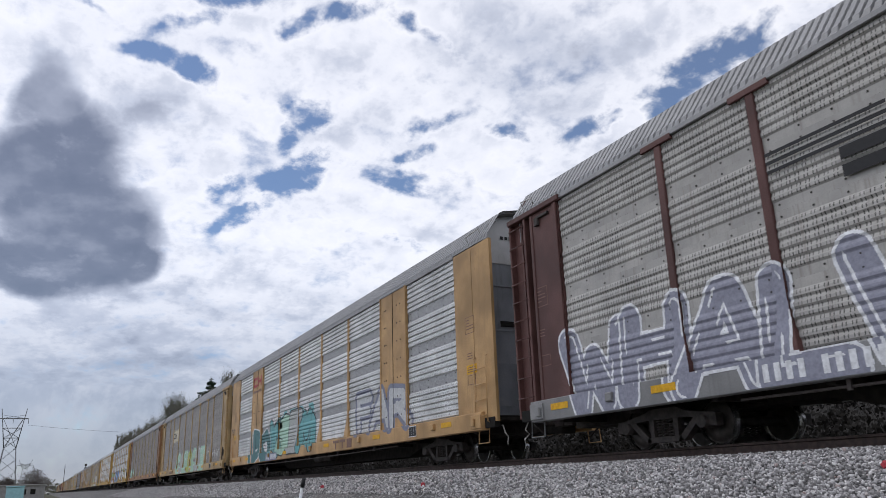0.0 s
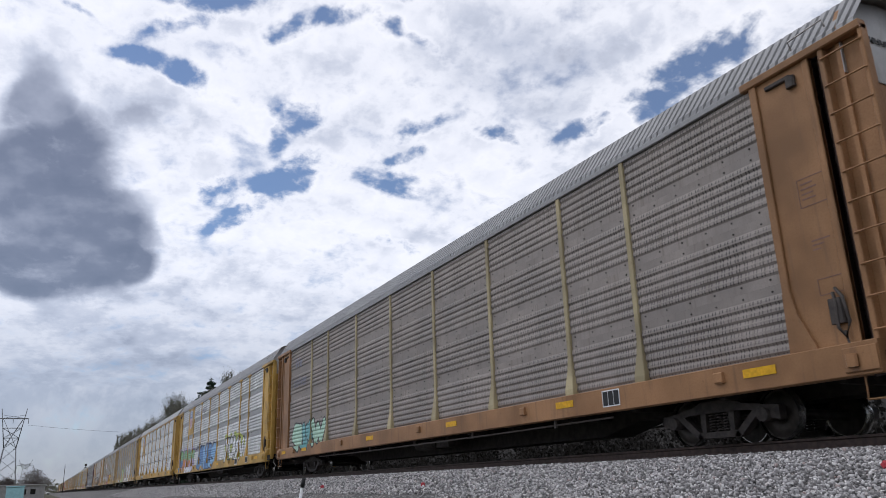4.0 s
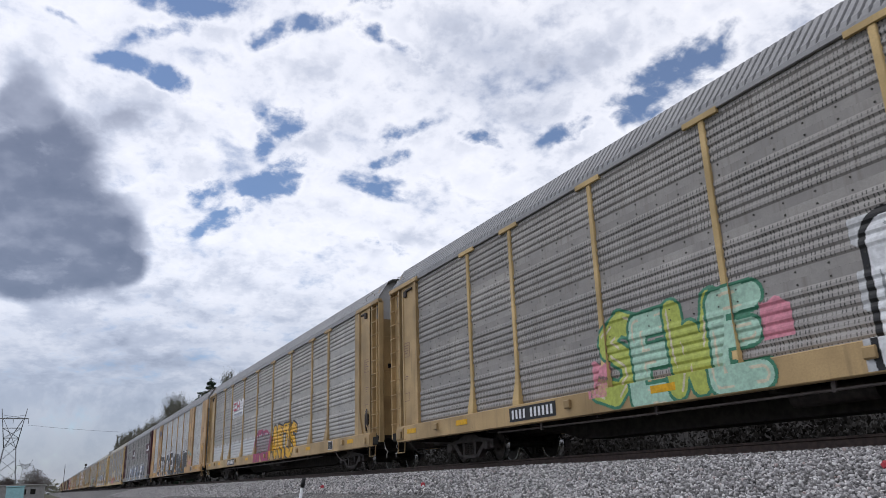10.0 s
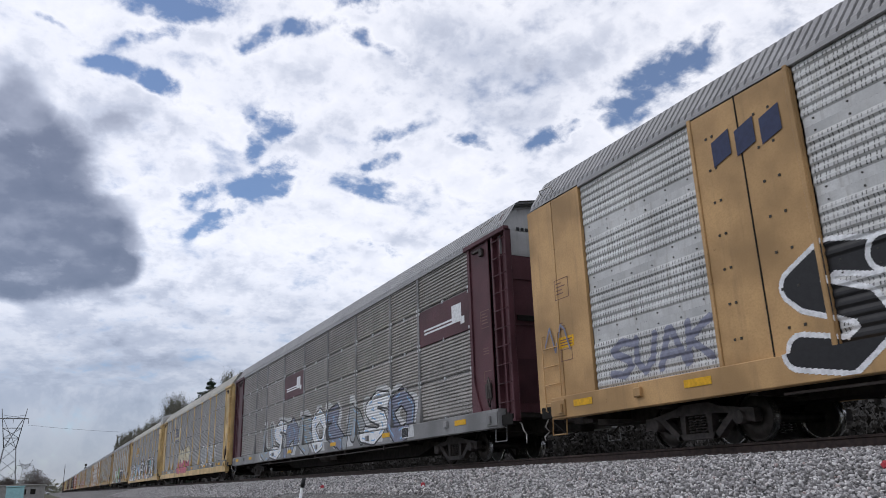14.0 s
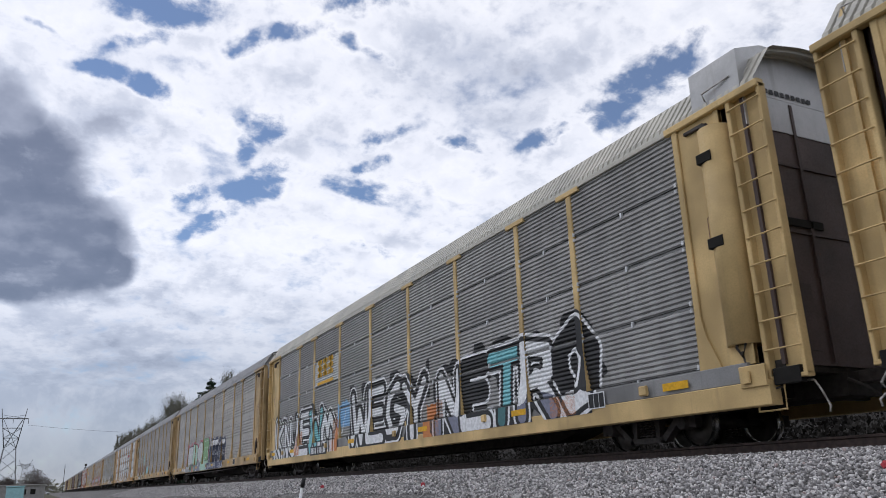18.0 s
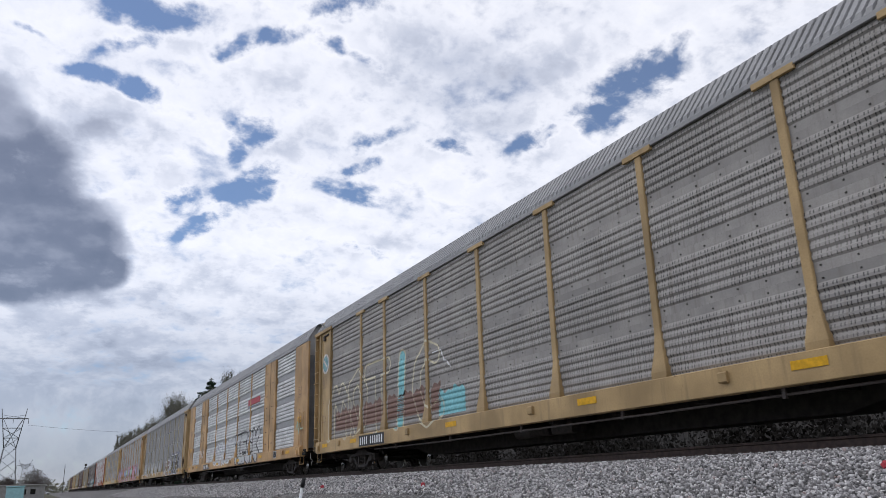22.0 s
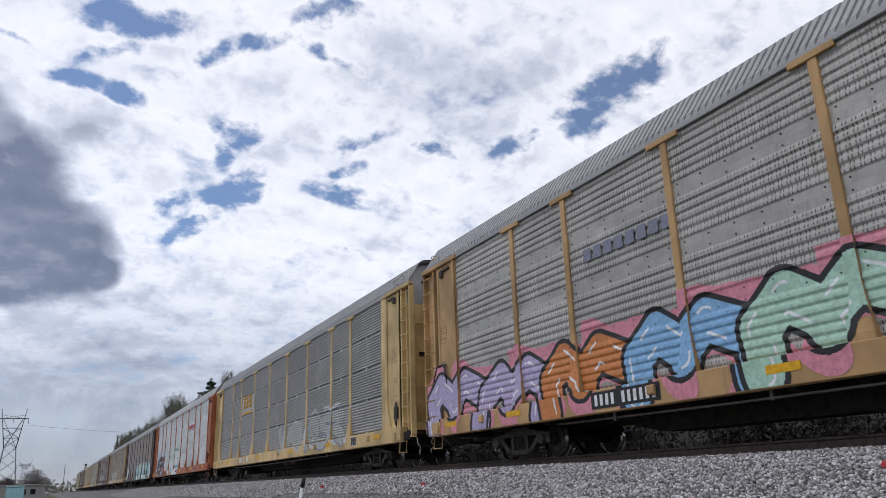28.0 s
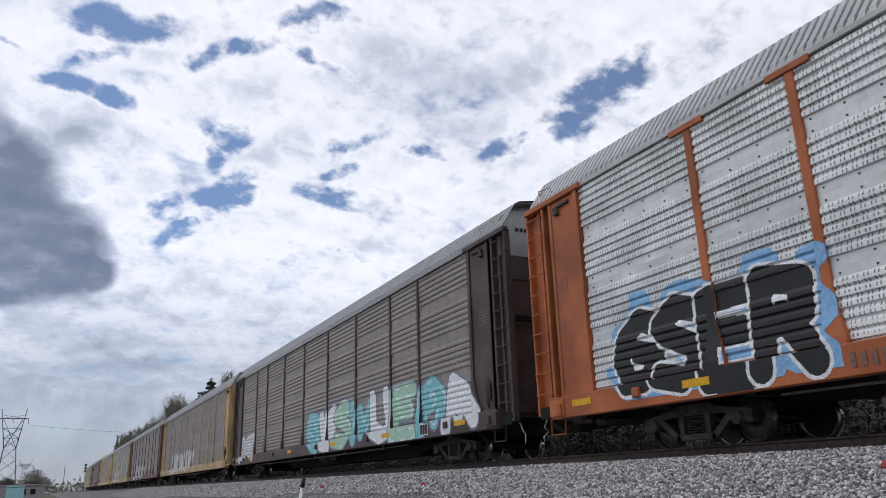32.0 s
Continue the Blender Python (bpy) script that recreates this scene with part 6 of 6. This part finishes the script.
made = [bare_tree(17.5, 3), bare_tree(16.0, 8, 0.3), bare_tree(15.0, 15, 0.35)]
spots = ((-115, 25, 18.1), (-122, 25, 19.3), (-160, 24, 20.3), (-168, 24, 20.3), (-178, 23, 18.2), (-186, 24, 18.4), (-196, 23, 18.8), (-207, 25, 18.6), (-217, 23, 18.9),
         (-228, 24, 19.8), (-241, 23, 19.2), (-257, 24, 20.0), (-273, 23, 20.2), (-290, 24, 21.0), (-308, 24, 22.0), (-322, 24, 20.6))
for i, (x, y, h) in enumerate(spots):
    src = made[i % 3]
    if i < 3:
        ob = src
    else:
        ob = copy_thing(src, pose(0, 0, 0))
    ob.location, ob.rotation_euler = (x, y, 0), (0, 0, i * 2.4)
    s = h / max(v.co.z for c in src.children for v in c.data.vertices)
    ob.scale = (s * 0.55, s * 0.55, s) if i < 14 else (s * 0.45, s * 0.45, s)
for x, h, seed in ((-131, 19.0, 4), (-142, 17.4, 11), (-135, 16.6, 6)):
    fir_tree(h, seed).location = (x, 23, 0)


def bush(x, y, wide, tall, seed):
    rng = random.Random(seed)
    root = new("bush")
    twigs, leaves = Geo(), Geo()
    for i in range(40):
        a, r = rng.uniform(0, 6.28), rng.uniform(0.2, 1)
        top = (math.cos(a) * wide * r, math.sin(a) * wide * r, tall * (1.05 - 0.5 * r * r) * rng.uniform(0.7, 1))
        twigs.tube([(0.3 * top[0], 0.3 * top[1], 0), top], [0.09, 0.03], 3)
        leaf_specks(leaves, (top[0] * 0.9, top[1] * 0.9, top[2] * 0.85), 1.5, 45, rng, 0.2)
        leaf_specks(leaves, (top[0] * 0.7, top[1] * 0.7, top[2] * 0.5), 1.7, 35, rng, 0.2)
    put("twigs", twigs.mesh("twigs"), [M_BARK], root)
    put("crown", leaves.mesh("crown"), [M_THICKET], root)
    root.location = (x, y, 0)
    return tagged(root, "dark leafless bush beside a low shed", "bush", "bushes by the shed")


bush(-252, -3.0, 4.2, 7.9, 1)
bush(-246, -9.5, 3.2, 5.2, 2)
bush(-262, -13.5, 3.6, 5.0, 3)


def brush():
    rng = random.Random(9)
    g = Geo()
    for i in range(480):
        x, y = rng.uniform(-75, 2), rng.uniform(16.6, 20.5)
        h = rng.uniform(1.4, 3.4)
        for _ in range(4):
            lean = Vector((rng.uniform(-0.4, 0.4), rng.uniform(-0.3, 0.3), 1))
            g.tube([(x, y, 0), Vector((x, y, 0)) + lean * h * 0.95], [0.02, 0.006], 3)
        for _ in range(6):
            leaf_specks(g, (x + rng.uniform(-0.5, 0.5), y, rng.uniform(0.1, 1) * h), 0.6, 34, rng, 0.085, 1)
    tagged(put("brush", g.mesh("brush"), [M_SHADE_BRUSH, M_SHADE_BRUSH]), "tangled dry brush behind the track", "brush", kind="stuff")
    g = Geo()
    for i in range(260):
        x, y = -700 - rng.uniform(0, 250), rng.uniform(-160, 60)
        leaf_specks(g, (x, y, rng.uniform(1, 7)), 7, 10, rng, 1.6)
    tagged(put("far_woods", g.mesh("far_woods"), [M_BUD]), "low woods on the horizon", "woods", kind="stuff")
    g = Geo()
    for i in range(90):
        x = rng.uniform(-420, -70)
        leaf_specks(g, (x, rng.uniform(20, 23), rng.uniform(0.4, 3.2)), 3.0, 34, rng, 0.4)
    tagged(put("hedge", g.mesh("hedge"), [M_SHADE_BRUSH]), "low hedge along the far side of the line", "hedge", kind="stuff")


brush()
# a low bank added behind the brush, near black for the shade there
rise = Geo()
rx = list(range(-480, 41, 20))
rise.add([(x, y, z + (0.25 * math.sin(x * 0.13) if z > 1 else 0)) for x in rx for y, z in ((18.5, -0.05), (21, 1.9), (24.5, 3.9), (30, 3.7), (42, -0.05))],
         [(i * 5 + j, i * 5 + j + 1, (i + 1) * 5 + j + 1, (i + 1) * 5 + j) for i in range(len(rx) - 1) for j in range(4)])
tagged(put("earth_bank", recalc(rise.mesh("earth_bank")), [M_SHADE_BRUSH]), "low earth bank, coloured dark for shade, behind the brush", "bank", kind="structure")


def lattice(name, x, y, z_waist, z_top, base, waist, horn, label, r=0.16):
    """Steel tower with splayed legs, a narrow waist and two horns over a crossarm."""
    root = new(name)

    def strut(n, a, b, rr=r):
        put(n, Geo().tube([a, b], rr, 4).mesh(n), [M_STEEL], root)

    legs = []
    for sx in (-1, 1):
        for sy in (-1, 1):
            a, b = (sx * base, sy * base, 0), (sx * waist, sy * waist, z_waist)
            strut("leg", a, b, r * 1.25)
            c = (sx * waist * 0.4, sy * horn, z_top)
            strut("horn", b, c)
            legs.append((a, b, c))
    for lo, hi in ((0, 1), (2, 3), (0, 2), (1, 3)):
        for t in range(4):
            p = [Vector(legs[lo][0]).lerp(Vector(legs[lo][1]), s) for s in (t / 4, (t + 1) / 4)]
            q = [Vector(legs[hi][0]).lerp(Vector(legs[hi][1]), s) for s in (t / 4, (t + 1) / 4)]
            strut("brace", p[0], q[1], r * 0.6)
            strut("brace", q[0], p[1], r * 0.6)
    for sx in (-1, 1):
        strut("crossarm", (sx * waist * 0.6, -horn * 1.2, z_top - 4.2), (sx * waist * 0.6, horn * 1.2, z_top - 4.2))
        strut("brace", (sx * waist * 0.5, -horn * 0.8, z_top - 4.2), (sx * waist, waist, z_waist), 0.1)
        strut("brace", (sx * waist * 0.5, horn * 0.8, z_top - 4.2), (sx * waist, -waist, z_waist), 0.1)
    for sx in (-1, 1):
        for t in (0.25, 0.5, 0.75):
            a = [Vector((sx * waist, s * waist, z_waist)).lerp(Vector((sx * waist * 0.4, s * horn, z_top)), t) for s in (-1, 1)]
            b = [Vector((sx * waist, s * waist, z_waist)).lerp(Vector((sx * waist * 0.4, s * horn, z_top)), t - 0.25) for s in (-1, 1)]
            if t < 0.6:
                strut("brace", a[0], b[1], r * 0.6)
                strut("brace", a[1], b[0], r * 0.6)
                strut("brace", a[0], a[1], r * 0.6)
    strut("crossarm", (0, -horn, z_top - 4.2), (0, horn, z_top - 2.6), 0.08)
    strut("crossarm", (0, horn, z_top - 4.2), (0, -horn, z_top - 2.6), 0.08)
    for yy in (-horn * 1.2, 0, horn * 1.2):
        strut("insulator", (0, yy, z_top - 4.2), (0, yy, z_top - 6.4), 0.12)
    root.location = (x, y, 0)
    return tagged(root, label, "power pylon")


lattice("pylon", -380, -15.3, 20, 36.5, 4.3, 2.3, 4.8, "tall grey steel lattice power pylon with two horns", 0.115)
lattice("pylon", -640, -14.5, 18, 25, 3.0, 1.5, 4.5, "small far steel lattice power pylon", 0.09)
for i, y0 in enumerate((-9.6,)):
    pts = [(-380 + 60 * t, y0 + 80 * t, 29.6 - 6 * t * (1 - t) - 7.5 * t) for t in [j / 16 for j in range(17)]]
    tagged(put("power_line", Geo().tube(pts, 0.04, 4).mesh("power_line"), [M_DARK]), "thin sagging power line from the pylon", "power line")

M_WALL = plain("pale_shed_wall", (0.27, 0.265, 0.26), 0.8, 0, 0.12, 1.5, 0.1)
shed = tagged(new("shed"), "long low pale grey shed with dark openings", "building")
put("wall", Geo().box(-6, 6, -12, 1.2, 0, 2.75).mesh("wall"), [M_WALL], shed)
put("roof", Geo().box(-6.3, 6.3, -12.3, 1.5, 2.75, 3.0, 0, 0.05).mesh("roof"), [plain("shed_roof", (0.3, 0.29, 0.28), 0.7)], shed)
for y0 in (-5.2, -3.4, -1.6):
    put("window", Geo().box(6.0, 6.04, y0, y0 + 1.0, 0.9, 2.0).mesh("window"), [M_HOLE], shed)
    put("window_frame", Geo().box(6.0, 6.06, y0 - 0.08, y0 + 1.08, 0.82, 0.9).mesh("window_frame"), [M_WALL], shed)
shed.location = (-200, -1.2, 0)
tank = tagged(new("storage_box"), "pale blue-green storage box on skids beside a shed", "storage box")
M_TEAL = plain("pale_teal_sheet", (0.3, 0.52, 0.56), 0.5, 0, 0.1, 2, 0.1)
put("body", Geo().box(-1.2, 1.2, -1.3, 1.3, 0.15, 2.15, 0, 0.12).mesh("body"), [M_TEAL], tank)
put("lid", Geo().box(-1.28, 1.28, -1.38, 1.38, 2.15, 2.34, 0, 0.05).mesh("lid"), [M_TEAL], tank)
for y0 in (-0.9, 0.9):
    put("skid", Geo().box(-1.3, 1.3, y0 - 0.1, y0 + 0.1, 0, 0.15).mesh("skid"), [M_DARK], tank)
tank.location = (-150, -4.4, 0)
sig = tagged(new("signal_mast"), "slim trackside signal mast with dark heads", "signal")
put("mast", Geo().tube([(0, 0, 0), (0, 0, 11.4)], 0.09, 6).mesh("mast"), [M_DARK], sig)
for z in (8.6, 9.8, 11.0):
    put("signal_head", Geo().box(-0.2, 0.2, -0.45, 0.45, z, z + 0.75, 0, 0.06).mesh("signal_head"), [M_DARK], sig)
sig.location = (-345, 13.6, 0)
pole = tagged(new("utility_pole"), "thin far utility pole", "pole")
put("mast", Geo().tube([(0, 0, 0), (0, 0, 14)], 0.12, 6).mesh("mast"), [M_DARK], pole)
pole.location = (-420, 9.0 - 1.5, 0)

# paint-splashed red stones on the bank
for x, y, r in ((-4.62, 6.9, 0.05), (-14.0, 6.6, 0.05), (-20.3, 6.6, 0.06)):
    bm = bmesh.new()
    bmesh.ops.create_icosphere(bm, subdivisions=1, radius=r)
    me = bpy.data.meshes.new("red_stone")
    bm.to_mesh(me)
    bm.free()
    me.materials.append(None)
    tagged(put("red_stone", me, [INK["red"]], None, pose(x, y, bed_z(y) + 0.05, 20, 30, 40)), "stone splashed with red marking paint on the ballast", "stone", "red marked stones")

# marker stake at the foot of the bank
stake = tagged(new("marker_stake"), "leaning white marker stake with a black top", "stake")
put("shaft", Geo().tube([(0, 0, -0.15), (0, 0, 0.88)], 0.026, 8).mesh("shaft"), [INK["white"]], stake)
put("top", Geo().tube([(0, 0, 0.88), (0, 0, 1.02)], [0.034, 0.03], 8).mesh("top"), [INK["black"]], stake)
stake.matrix_basis = pose(-12.0, 3.42, 0.1, -8, 8, 0)
stones()


# ---- movement ----
def run_at(t):
    return float(np.interp(t, [r[0] for r in RUN], [r[1] for r in RUN]))


def motions():
    for k, ob in enumerate(CARS):
        x0 = GAP_X0 - PITCH_M * k + PITCH_M / 2
        walk(ob, [(t, pose(x0 + s, TRACK_Y, RAIL_Z)) for t, s in RUN])
    # wheels turn on the way past; each step is under a quarter turn
    for k, off, ob in WHEELSETS:
        x0 = GAP_X0 - PITCH_M * k + PITCH_M / 2 + off
        near = [i for i in range(frame(32.0)) if -40 < x0 + run_at(i / FPS) < 1]
        rest = ob.matrix_basis.copy()
        rows = [(i / FPS, rest @ Matrix.Rotation(run_at(i / FPS) / 0.365, 4, "Y")) for i in near]
        if not rows:
            continue
        if near[0] > 0:
            rows.insert(0, (0.0, rows[0][1]))
        if near[-1] < frame(32.0) - 1:
            rows.append((32.0, rows[-1][1]))
        walk(ob, rows)
    walk(clouds, [(0.0, pose(0, 0, CLOUD_Z)), (16.0, pose(-45, -33, CLOUD_Z)), (32.0, pose(-90, -66, CLOUD_Z))])


motions()
